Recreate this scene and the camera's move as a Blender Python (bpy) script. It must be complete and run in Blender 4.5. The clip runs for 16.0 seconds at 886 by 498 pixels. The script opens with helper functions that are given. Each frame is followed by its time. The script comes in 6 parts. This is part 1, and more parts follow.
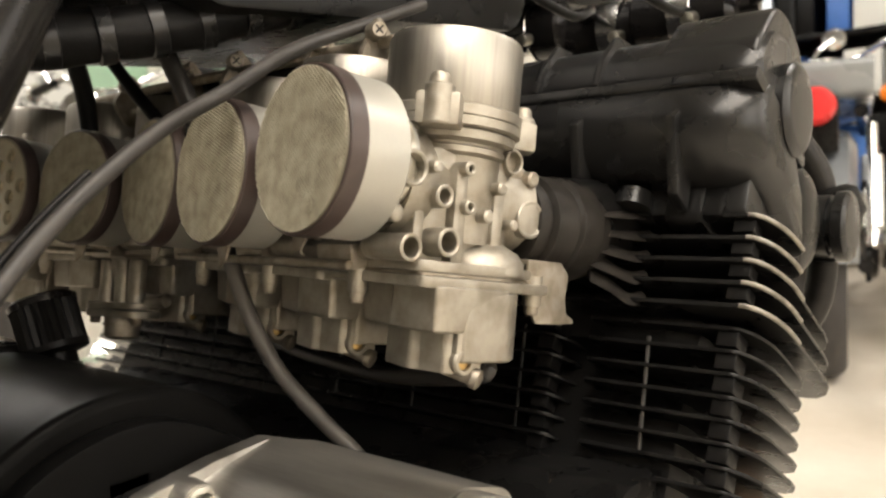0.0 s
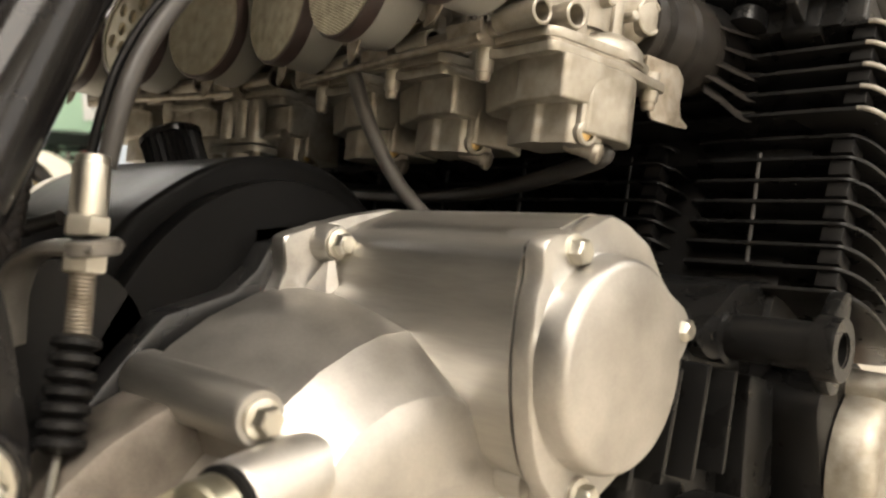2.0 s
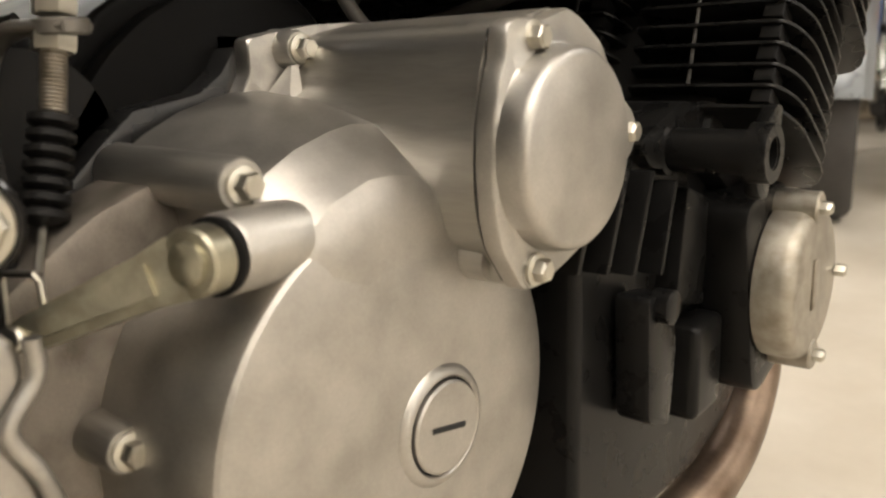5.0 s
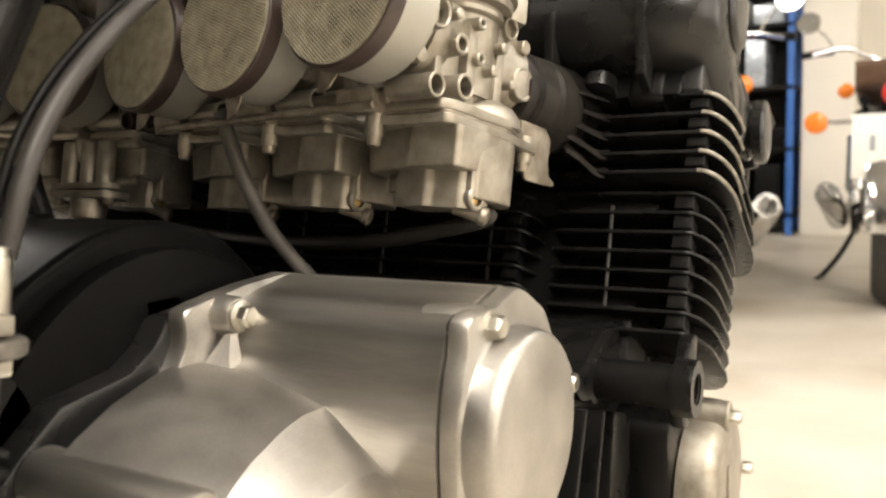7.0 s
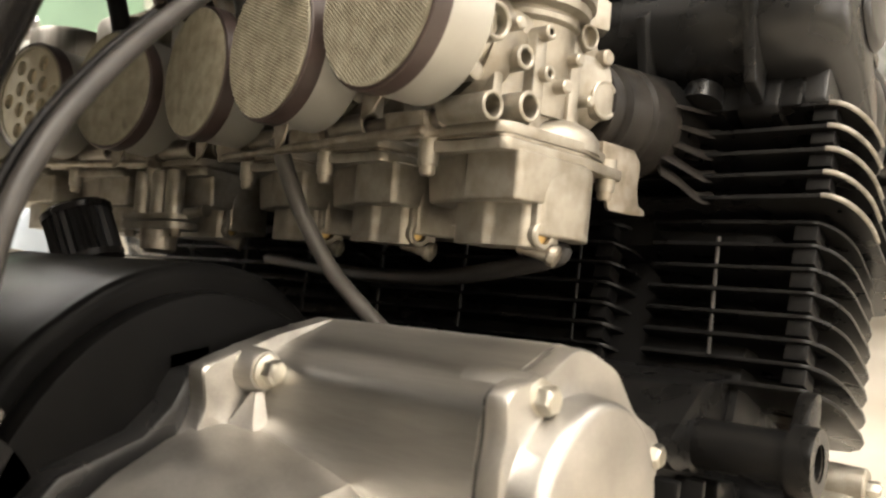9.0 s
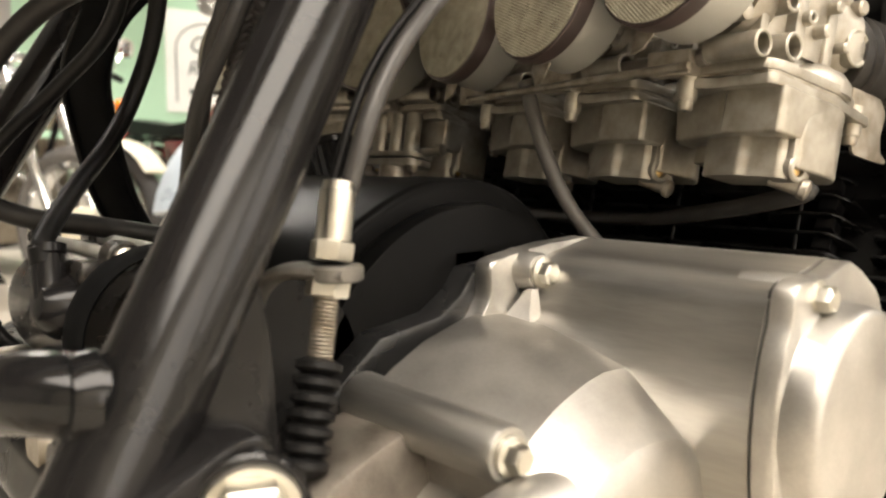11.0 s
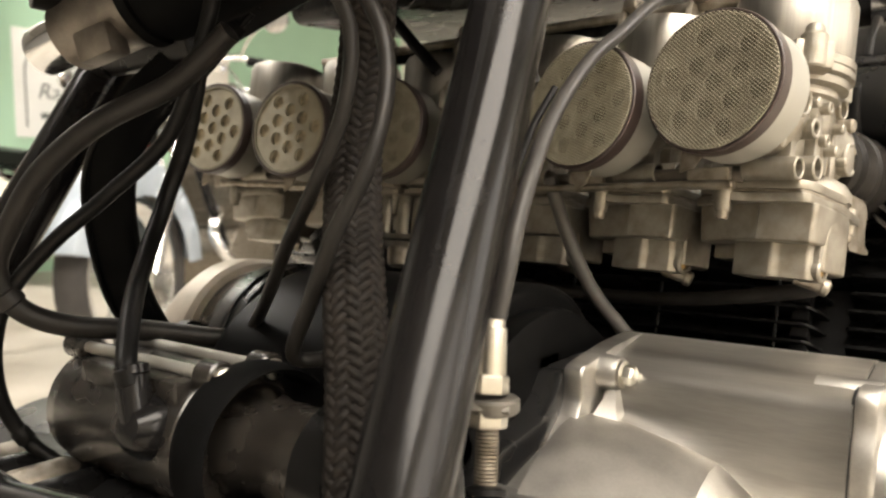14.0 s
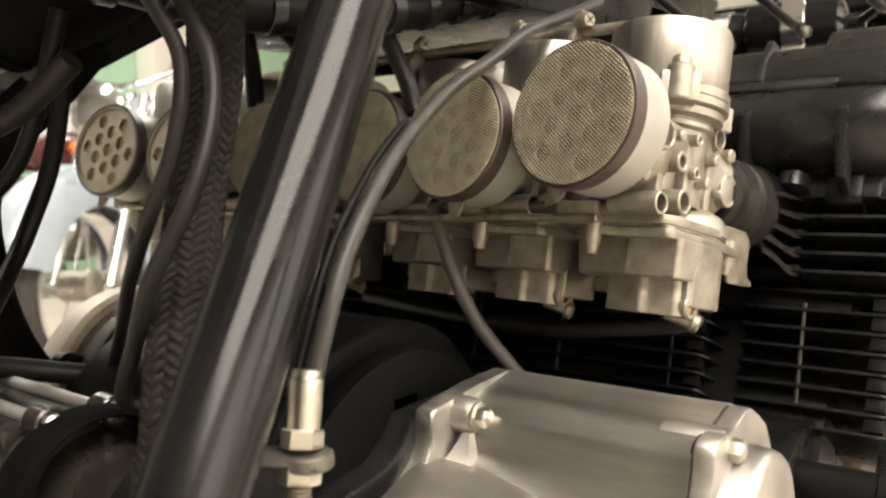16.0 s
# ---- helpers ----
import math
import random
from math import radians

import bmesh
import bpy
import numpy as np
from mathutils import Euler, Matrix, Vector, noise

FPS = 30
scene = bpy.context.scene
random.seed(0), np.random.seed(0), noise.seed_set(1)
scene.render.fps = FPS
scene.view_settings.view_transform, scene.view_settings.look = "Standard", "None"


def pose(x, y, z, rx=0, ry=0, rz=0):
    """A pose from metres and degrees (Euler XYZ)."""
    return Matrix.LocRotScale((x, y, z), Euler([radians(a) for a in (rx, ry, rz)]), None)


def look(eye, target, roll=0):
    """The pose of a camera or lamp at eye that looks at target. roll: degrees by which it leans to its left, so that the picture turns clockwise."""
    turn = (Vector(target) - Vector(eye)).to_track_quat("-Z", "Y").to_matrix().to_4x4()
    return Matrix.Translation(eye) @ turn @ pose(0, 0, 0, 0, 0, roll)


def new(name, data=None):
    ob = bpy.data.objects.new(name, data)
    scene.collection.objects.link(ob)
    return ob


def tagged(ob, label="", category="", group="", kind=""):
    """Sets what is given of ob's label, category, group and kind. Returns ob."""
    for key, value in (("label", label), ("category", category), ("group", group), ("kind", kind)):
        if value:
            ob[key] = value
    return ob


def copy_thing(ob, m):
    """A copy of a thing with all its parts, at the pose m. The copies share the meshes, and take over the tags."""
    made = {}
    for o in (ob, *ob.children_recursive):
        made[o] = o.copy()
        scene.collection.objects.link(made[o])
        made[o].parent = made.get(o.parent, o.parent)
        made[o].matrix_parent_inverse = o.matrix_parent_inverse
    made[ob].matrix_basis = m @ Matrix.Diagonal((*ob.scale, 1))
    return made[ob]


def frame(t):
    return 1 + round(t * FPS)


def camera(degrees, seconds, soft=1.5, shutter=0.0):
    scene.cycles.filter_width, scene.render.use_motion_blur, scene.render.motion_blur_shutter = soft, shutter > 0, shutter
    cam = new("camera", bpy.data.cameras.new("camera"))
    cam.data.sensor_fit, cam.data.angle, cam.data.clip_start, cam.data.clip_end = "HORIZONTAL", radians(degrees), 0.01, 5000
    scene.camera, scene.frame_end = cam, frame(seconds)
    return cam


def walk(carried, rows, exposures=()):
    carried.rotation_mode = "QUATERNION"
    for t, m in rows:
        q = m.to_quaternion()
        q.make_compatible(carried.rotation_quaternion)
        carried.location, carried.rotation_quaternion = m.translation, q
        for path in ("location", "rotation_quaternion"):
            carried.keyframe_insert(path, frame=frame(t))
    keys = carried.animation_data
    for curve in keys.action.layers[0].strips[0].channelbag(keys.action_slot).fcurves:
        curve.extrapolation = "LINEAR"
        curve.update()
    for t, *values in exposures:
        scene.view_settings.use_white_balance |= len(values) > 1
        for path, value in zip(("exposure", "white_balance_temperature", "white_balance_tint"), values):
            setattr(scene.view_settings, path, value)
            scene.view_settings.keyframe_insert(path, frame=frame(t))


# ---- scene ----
cam = camera(58.1, 16.0, soft=2.3)
cam.data.dof.use_dof, cam.data.dof.focus_distance, cam.data.dof.aperture_fstop = True, 0.42, 11.0
PATH = [
    (0, (0.467, -0.053, 0.625), (-0.814, 1.471, 0.435), -3.2),
    (0.5, (0.454, -0.062, 0.582), (-0.823, 1.469, 0.427), -3.5),
    (1, (0.454, -0.069, 0.56), (-0.876, 1.417, 0.408), -3.6),
    (1.5, (0.456, -0.075, 0.554), (-0.913, 1.373, 0.389), -3.1),
    (2, (0.461, -0.095, 0.529), (-0.937, 1.319, 0.319), -2.1),
    (2.5, (0.467, -0.117, 0.506), (-0.934, 1.282, 0.227), -2.1),
    (3, (0.473, -0.131, 0.484), (-0.924, 1.239, 0.069), -2.8),
    (3.2, (0.472, -0.136, 0.477), (-0.92, 1.225, 0.018), -2.6),
    (5.3, (0.465, -0.12, 0.496), (-0.737, 1.417, 0.055), -2.4),
    (5.5, (0.453, -0.12, 0.502), (-0.671, 1.497, 0.146), -3.1),
    (6, (0.439, -0.124, 0.53), (-0.604, 1.562, 0.264), -3.5),
    (6.5, (0.433, -0.126, 0.553), (-0.586, 1.581, 0.331), -2.9),
    (7, (0.431, -0.126, 0.56), (-0.577, 1.587, 0.339), -1.7),
    (7.5, (0.408, -0.091, 0.579), (-0.621, 1.613, 0.378), -1.3),
    (8, (0.426, -0.06, 0.568), (-0.704, 1.579, 0.372), -1.0),
    (8.2, (0.43, -0.057, 0.569), (-0.744, 1.55, 0.372), -1.6),
    (10.3, (0.426, -0.116, 0.554), (-0.973, 1.302, 0.375), -0.9),
    (10.5, (0.425, -0.126, 0.549), (-1.011, 1.254, 0.363), -0.6),
    (11, (0.415, -0.138, 0.542), (-1.085, 1.168, 0.335), 0.1),
    (11.5, (0.396, -0.174, 0.557), (-1.098, 1.141, 0.361), -1.0),
    (12, (0.35, -0.228, 0.578), (-1.038, 1.202, 0.414), -1.2),
    (12.5, (0.319, -0.267, 0.58), (-1.0, 1.228, 0.421), -0.3),
    (13, (0.326, -0.267, 0.579), (-0.97, 1.248, 0.415), -0.1),
    (13.5, (0.336, -0.253, 0.583), (-0.948, 1.271, 0.417), -0.4),
    (14, (0.355, -0.228, 0.589), (-0.898, 1.322, 0.424), -0.6),
    (14.5, (0.366, -0.207, 0.592), (-0.867, 1.36, 0.431), -0.6),
    (15, (0.376, -0.187, 0.595), (-0.856, 1.378, 0.419), -0.8),
    (15.5, (0.386, -0.178, 0.6), (-0.837, 1.394, 0.417), -0.6),
    (16, (0.394, -0.179, 0.602), (-0.819, 1.404, 0.453), -0.5),
]
walk(cam, [(t, look(eye, target, roll)) for t, eye, target, roll in PATH], exposures=[(0.0, -0.22), (1.0, -0.22), (1.5, 0.05), (2.3, -0.2), (3.0, -0.45), (5.5, -0.70), (7.0, -0.08), (8.2, 0.05), (10.3, 0.2), (11.5, 0.28), (12.5, 0.22), (14.0, 0.10), (16.0, 0.15)])

# ---- world and light ----
world = bpy.data.worlds.new("world")
scene.world = world
world.use_nodes = True
world.node_tree.nodes["Background"].inputs[0].default_value = (0.9, 0.95, 1.0, 1)
world.node_tree.nodes["Background"].inputs[1].default_value = 0.05


def area_lamp(x, y, z, sx, sy, watts, colour=(1.0, 0.955, 0.905)):
    data = bpy.data.lights.new("ceiling_tube", "AREA")
    data.shape, data.size, data.size_y, data.energy, data.color = "RECTANGLE", sx, sy, watts, colour
    ob = new("ceiling_tube", data)
    ob.matrix_world = pose(x, y, z)
    return ob


LAMPS = [(1.75, -0.9, 1.9, 3.0, 122), (2.0, 3.0, 0.5, 1.6, 64), (-1.6, -1.0, 0.5, 1.6, 74), (-1.6, 2.6, 0.5, 1.6, 74), (-4.4, 1.0, 0.5, 1.6, 74)]
for lx, ly, wide, deep, watts in LAMPS:
    area_lamp(lx, ly, 2.98, wide, deep, watts)

# daylight in the openings of the shop window
WINDOWS = [(-1.2, 0.9), (1.2, 3.3)]
for y0, y1 in WINDOWS:
    daylight = bpy.data.lights.new("window_daylight", "AREA")
    daylight.shape, daylight.size, daylight.size_y, daylight.energy, daylight.color = "RECTANGLE", 1.75, y1 - y0 - 0.1, 15, (1.0, 0.95, 0.89)
    new("window_daylight", daylight).matrix_world = Matrix.Translation((3.36, (y0 + y1) / 2, 1.55)) @ Matrix.Rotation(radians(90), 4, "Y")


# ---- materials ----
def material(name, colour, rough=0.5, metal=0.0, vary=0.15, scale=60.0, bump=0.0, bump_scale=400.0, coat=0.0, spot=None, aniso=None, spec=0.5):
    m = bpy.data.materials.new(name)
    m.use_nodes = True
    nt = m.node_tree
    n, link = nt.nodes, nt.links.new
    b = n["Principled BSDF"]
    b.inputs["Metallic"].default_value = metal
    b.inputs["Coat Weight"].default_value = coat
    b.inputs["Specular IOR Level"].default_value = spec
    co = n.new("ShaderNodeTexCoord")
    src = co.outputs["Object"]
    if aniso:
        mp = n.new("ShaderNodeMapping")
        mp.inputs["Scale"].default_value = aniso
        link(src, mp.inputs["Vector"])
        src = mp.outputs["Vector"]
    big, fine = n.new("ShaderNodeTexNoise"), n.new("ShaderNodeTexNoise")
    for t, s in ((big, scale), (fine, bump_scale)):
        t.inputs["Scale"].default_value, t.inputs["Detail"].default_value = s, 5
        link(src, t.inputs["Vector"])
    ramp = n.new("ShaderNodeValToRGB")
    lo, hi = [c * (1 - vary) for c in colour], [min(1, c * (1 + vary)) for c in colour]
    if spot:
        lo = spot
    ramp.color_ramp.elements[0].color, ramp.color_ramp.elements[1].color = (*lo, 1), (*hi, 1)
    ramp.color_ramp.elements[0].position, ramp.color_ramp.elements[1].position = 0.3, 0.62
    link(big.outputs["Fac"], ramp.inputs["Fac"])
    mix = n.new("ShaderNodeMixRGB")
    mix.blend_type, mix.inputs["Fac"].default_value = "MULTIPLY", min(1.0, vary * 2)
    link(ramp.outputs["Color"], mix.inputs[1])
    link(fine.outputs["Color"], mix.inputs[2])
    grey = n.new("ShaderNodeRGBToBW")
    link(fine.outputs["Color"], grey.inputs[0])
    lift = n.new("ShaderNodeMapRange")
    lift.inputs[1].default_value, lift.inputs[2].default_value, lift.inputs[3].default_value, lift.inputs[4].default_value = 0.3, 0.7, 0.75, 1.1
    link(grey.outputs[0], lift.inputs[0])
    link(lift.outputs[0], mix.inputs[2])
    link(mix.outputs["Color"], b.inputs["Base Color"])
    rr = n.new("ShaderNodeMapRange")
    rr.inputs[3].default_value, rr.inputs[4].default_value = max(0.02, rough - 0.12), min(1, rough + 0.12)
    link(big.outputs["Fac"], rr.inputs[0])
    link(rr.outputs[0], b.inputs["Roughness"])
    if bump:
        bp = n.new("ShaderNodeBump")
        bp.inputs["Strength"].default_value, bp.inputs["Distance"].default_value = bump, 0.001
        link(fine.outputs["Fac"], bp.inputs["Height"])
        link(bp.outputs["Normal"], b.inputs["Normal"])
    return m


def glow(name, colour, strength):
    m = bpy.data.materials.new(name)
    m.use_nodes = True
    b = m.node_tree.nodes["Principled BSDF"]
    b.inputs["Base Color"].default_value = (*colour, 1)
    b.inputs["Emission Color"].default_value = (*colour, 1)
    b.inputs["Emission Strength"].default_value = strength
    return m


CAST = material("cast_aluminium", (0.34, 0.316, 0.270), 0.43, 0.8, 0.14, 90, 0.3, 1500, spot=(0.245, 0.221, 0.180))
CAST_DULL = material("grimy_cast_aluminium", (0.30, 0.27, 0.225), 0.45, 0.8, 0.2, 110, 0.3, 1500, spot=(0.18, 0.15, 0.11))
BRUSHED = material("brushed_aluminium", (0.37, 0.35, 0.31), 0.42, 1.0, 0.12, 30, 0.12, 300, aniso=(14, 14, 0.6))
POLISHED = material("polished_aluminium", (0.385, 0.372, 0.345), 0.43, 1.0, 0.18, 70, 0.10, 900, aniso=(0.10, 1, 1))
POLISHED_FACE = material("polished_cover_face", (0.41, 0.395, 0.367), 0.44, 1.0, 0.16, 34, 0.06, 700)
POD_SILVER = material("silver_filter_body", (0.38, 0.372, 0.335), 0.45, 0.5, 0.05, 40, 0.05, 800)
PLATE = material("perforated_plate", (0.23, 0.212, 0.157), 0.55, 0.2, 0.15, 90, 0.05, 900)
WIRE = material("mesh_wire", (0.29, 0.268, 0.205), 0.45, 0.25, 0.2, 110, spot=(0.20, 0.183, 0.135))
FOAM_DARK = material("dark_filter_foam", (0.045, 0.036, 0.022), 0.9, 0.0, 0.3, 300, 0.4, 1500)
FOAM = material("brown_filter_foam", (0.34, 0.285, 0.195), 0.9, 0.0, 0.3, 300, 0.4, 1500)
OPEN_PLATE = material("pale_perforated_plate", (0.33, 0.30, 0.225), 0.55, 0.2, 0.15, 90, 0.05, 900)
BAND = material("brown_rubber_band", (0.042, 0.029, 0.0255), 0.42, 0.0, 0.15, 60)
BLACK_PAINT = material("black_engine_paint", (0.0062, 0.0060, 0.0058), 0.29, 0.0, 0.25, 50, 0.07, 900, spec=0.15)
BLACK_SATIN = material("satin_black_paint", (0.0085, 0.0083, 0.0082), 0.28, 0.0, 0.2, 30, 0.08, 900, spec=0.42)
# satin black with the shade of the arch's recess put into the colour
SATIN_SHADED = material("shaded_satin_black", (0.0035, 0.0034, 0.0033), 0.36, 0.0, 0.25, 25, 0.06, 700, spec=0.035)
FIN_EDGE = material("bare_fin_edge", (0.27, 0.253, 0.222), 0.45, 0.9, 0.25, 160)
GLOSS_BLACK = material("gloss_black_frame_paint", (0.008, 0.0074, 0.0074), 0.16, 0.0, 0.2, 25, 0.02, 600, spec=0.25)
RUBBER = material("black_rubber", (0.0065, 0.0062, 0.006), 0.36, 0.0, 0.3, 80, 0.2, 900, spec=0.13)
HOSE = material("grey_black_hose", (0.017, 0.0155, 0.014), 0.36, 0.0, 0.2, 60, 0.15, 700, spec=0.18)
CABLE = material("cable_sheath", (0.036, 0.0335, 0.031), 0.40, 0.0, 0.2, 60, 0.1, 700, spec=0.3)
BRAID = material("braided_loom", (0.013, 0.0106, 0.0087), 0.55, 0.0, 0.3, 200, 0.3, 1500, spec=0.14)
ZINC = material("zinc_plated_steel", (0.52, 0.50, 0.44), 0.34, 1.0, 0.1, 80, 0.05, 800)
YELLOW_ZINC = material("yellow_zinc_steel", (0.40, 0.380, 0.295), 0.34, 0.92, 0.2, 60, 0.05, 800, spot=(0.24, 0.22, 0.165))
BRASS = material("brass", (0.55, 0.38, 0.16), 0.4, 1.0, 0.15, 200)
BOOT = material("aged_rubber", (0.017, 0.015, 0.013), 0.42, 0.0, 0.3, 70, 0.2, 700, spec=0.18)
PALE_CAST = material("pale_cast_alloy", (0.50, 0.445, 0.37), 0.42, 0.35, 0.12, 60, 0.2, 900)
STARTER = material("starter_paint", (0.022, 0.019, 0.016), 0.26, 0.0, 0.3, 40, 0.15, 700, spec=0.85)
OILY = material("oily_bare_casting", (0.17, 0.150, 0.128), 0.45, 0.6, 0.25, 50, 0.3, 900, spot=(0.09, 0.078, 0.062))
WORN_STEEL = material("worn_grey_steel", (0.10, 0.092, 0.080), 0.42, 0.5, 0.3, 60, 0.15, 700)
PALE_HOSE = material("aged_grey_hose", (0.085, 0.078, 0.070), 0.42, 0.0, 0.2, 60, 0.15, 700)
MATTE_BLACK = material("matte_black_rubber", (0.004, 0.004, 0.004), 0.7, 0.0, 0.3, 60, 0.1, 900, spec=0.04)
DARK = material("dark_void", (0.006, 0.006, 0.006), 0.8)
CHROME = material("chrome", (0.80, 0.80, 0.80), 0.10, 1.0, 0.03, 20)
COPPERED = material("heat_stained_steel", (0.22, 0.165, 0.125), 0.42, 0.9, 0.25, 25, spot=(0.13, 0.090, 0.062))
FLOOR = material("pale_concrete_floor", (0.54, 0.50, 0.43), 0.45, 0.0, 0.08, 3, 0.1, 40, spot=(0.46, 0.41, 0.33))
GREEN_WALL = material("green_wall_paint", (0.40, 0.60, 0.43), 0.7, 0.0, 0.04, 2)
GREY_WALL = material("grey_wall_paint", (0.30, 0.29, 0.27), 0.7, 0.0, 0.05, 2)
WHITE_WALL = material("white_wall_paint", (0.78, 0.74, 0.66), 0.7, 0.0, 0.04, 2)
PAPER = material("poster_paper", (0.80, 0.80, 0.76), 0.6, 0.0, 0.03, 5)
INK = material("poster_ink", (0.10, 0.11, 0.10), 0.6)
RED = material("red_plastic", (0.60, 0.03, 0.03), 0.3, 0.0, 0.1, 10)
AMBER = material("amber_lens", (0.85, 0.22, 0.02), 0.2, 0.0, 0.1, 10)
YELLOW = material("yellow_paint", (0.75, 0.42, 0.03), 0.35, 0.0, 0.1, 10)
BLUE = material("blue_plastic", (0.05, 0.16, 0.50), 0.4, 0.0, 0.1, 10)
CREAM = material("cream_paint", (0.70, 0.64, 0.50), 0.35, 0.0, 0.1, 10)
TYRE = material("tyre_rubber", (0.035, 0.032, 0.030), 0.7, 0.0, 0.2, 30)
DAYLIGHT = glow("frosted_daylight_pane", (1.0, 0.95, 0.89), 1.3)
LENS = glow("lamp_diffuser", (1.0, 0.88, 0.72), 6.0)


# ---- building helpers ----
BASE = {}


def thing(name, label, category, base=(0, 0, 0), group="", kind=""):
    ob = new(name)
    ob.location = base
    BASE[ob] = Vector(base)
    return tagged(ob, label, category, group, kind)


def part(name, bm, mat, parent=None, label="", sharp=38):
    base = BASE.get(parent, Vector((0, 0, 0)))
    bmesh.ops.recalc_face_normals(bm, faces=bm.faces)
    if base.length:
        bmesh.ops.translate(bm, verts=bm.verts, vec=-base)
    me = bpy.data.meshes.new(name)
    bm.to_mesh(me)
    bm.free()
    me.materials.append(mat)
    if sharp:
        me.polygons.foreach_set("use_smooth", [True] * len(me.polygons))
        me.set_sharp_from_angle(angle=radians(sharp))
    ob = new(name, me)
    ob.parent = parent
    BASE[ob] = base
    if label:
        ob["label"] = label
    return ob


def single(name, bm, mat, label, category, group="", kind="", sharp=38):
    return tagged(part(name, bm, mat, None, "", sharp), label, category, group, kind)


def bevel(bm, width, segments=2, angle=30):
    edges = [e for e in bm.edges if len(e.link_faces) == 2 and e.calc_face_angle(0) > radians(angle)]
    if edges and width:
        bmesh.ops.bevel(bm, geom=edges, offset=width, segments=segments, profile=0.6, affect="EDGES", clamp_overlap=True)


def box(lo, hi, bev=0.0, seg=2):
    bm = bmesh.new()
    bmesh.ops.create_cube(bm, size=1)
    lo, hi = Vector(lo), Vector(hi)
    for v in bm.verts:
        v.co = Vector([lo[i] + (v.co[i] + 0.5) * (hi[i] - lo[i]) for i in range(3)])
    bevel(bm, bev, seg)
    return bm


def frame_of(axis):
    axis = Vector(axis).normalized()
    side = axis.orthogonal().normalized() if abs(axis.x) < 0.9 else Vector((0, 1, 0))
    side = (side - axis * side.dot(axis)).normalized()
    return axis, side, axis.cross(side)


def lathe(start, axis, profile, seg=28, bm=None, hexed=False):
    """profile: (distance along the axis, radius) pairs; closed at both ends where the radius is not nought."""
    bm = bm or bmesh.new()
    start = Vector(start)
    axis, u, v = frame_of(axis)
    rings = []
    for d, r in profile:
        c = start + axis * d
        if r < 1e-6:
            rings.append([bm.verts.new(c)])
        else:
            rings.append([bm.verts.new(c + (u * math.cos(2 * math.pi * k / seg) + v * math.sin(2 * math.pi * k / seg)) * r) for k in range(seg)])
    for a, b in zip(rings, rings[1:]):
        for k in range(seg):
            q = [a[k % len(a)], a[(k + 1) % len(a)], b[(k + 1) % len(b)], b[k % len(b)]]
            q = list(dict.fromkeys(q))
            if len(q) > 2:
                bm.faces.new(q)
    for ring in (rings[0], rings[-1]):
        if len(ring) > 2:
            bm.faces.new(ring)
    return bm


def rod(a, b, r, seg=16, bev=0.0, bm=None):
    a, b = Vector(a), Vector(b)
    d = (b - a).length
    prof = [(0, r), (d, r)] if not bev else [(0, r - bev), (bev, r), (d - bev, r), (d, r - bev)]
    return lathe(a, b - a, prof, seg, bm)


def ring(centre, axis, r_out, r_in, depth, seg=28, bm=None):
    """A short tube with a bore, from centre along axis."""
    bm = bm or bmesh.new()
    axis, u, v = frame_of(axis)
    centre = Vector(centre)
    ch = min(0.0006, (r_out - r_in) * 0.3)
    prof = [(0, r_in), (0, r_out), (depth - ch, r_out), (depth, r_out - ch), (depth, r_in + ch), (depth - ch, r_in)]
    rings = [[bm.verts.new(centre + axis * d + (u * math.cos(2 * math.pi * k / seg) + v * math.sin(2 * math.pi * k / seg)) * r) for k in range(seg)] for d, r in prof]
    for i in range(len(rings)):
        a, b = rings[i], rings[(i + 1) % len(rings)]
        for k in range(seg):
            bm.faces.new((a[k], a[(k + 1) % seg], b[(k + 1) % seg], b[k]))
    return bm


def spline(points, n=10):
    p = [Vector(q) for q in points]
    p = [2 * p[0] - p[1], *p, 2 * p[-1] - p[-2]]
    out = []
    for i in range(1, len(p) - 2):
        a, b, c, d = p[i - 1:i + 3]
        for k in range(n):
            u = k / n
            out.append(0.5 * (2 * b + (c - a) * u + (2 * a - 5 * b + 4 * c - d) * u * u + (3 * b - a - 3 * c + d) * u ** 3))
    return [*out, p[-2]]


def sweep(points, r, seg=14, n=10, smooth=True, bm=None, flat=1.0, wobble=0.0, hint=(1, 0, 0)):
    """A round or flattened tube along a curve."""
    bm = bm or bmesh.new()
    pts = spline(points, n) if smooth else [Vector(p) for p in points]
    rings, side = [], Vector(hint)
    for i, p in enumerate(pts):
        t = (pts[min(i + 1, len(pts) - 1)] - pts[max(i - 1, 0)]).normalized()
        side = (side - t * side.dot(t)).normalized()
        up = t.cross(side)
        rr = (r[0] + (r[1] - r[0]) * i / (len(pts) - 1)) if isinstance(r, tuple) else r
        rr *= 1 + wobble * noise.noise(Vector((i * 0.35, 7.1, rr * 100)))
        rings.append([bm.verts.new(p + side * (rr * math.cos(2 * math.pi * k / seg)) + up * (rr * flat * math.sin(2 * math.pi * k / seg))) for k in range(seg)])
    for a, b in zip(rings, rings[1:]):
        for k in range(seg):
            bm.faces.new((a[k], a[(k + 1) % seg], b[(k + 1) % seg], b[k]))
    bm.faces.new(rings[0])
    bm.faces.new(rings[-1])
    return bm


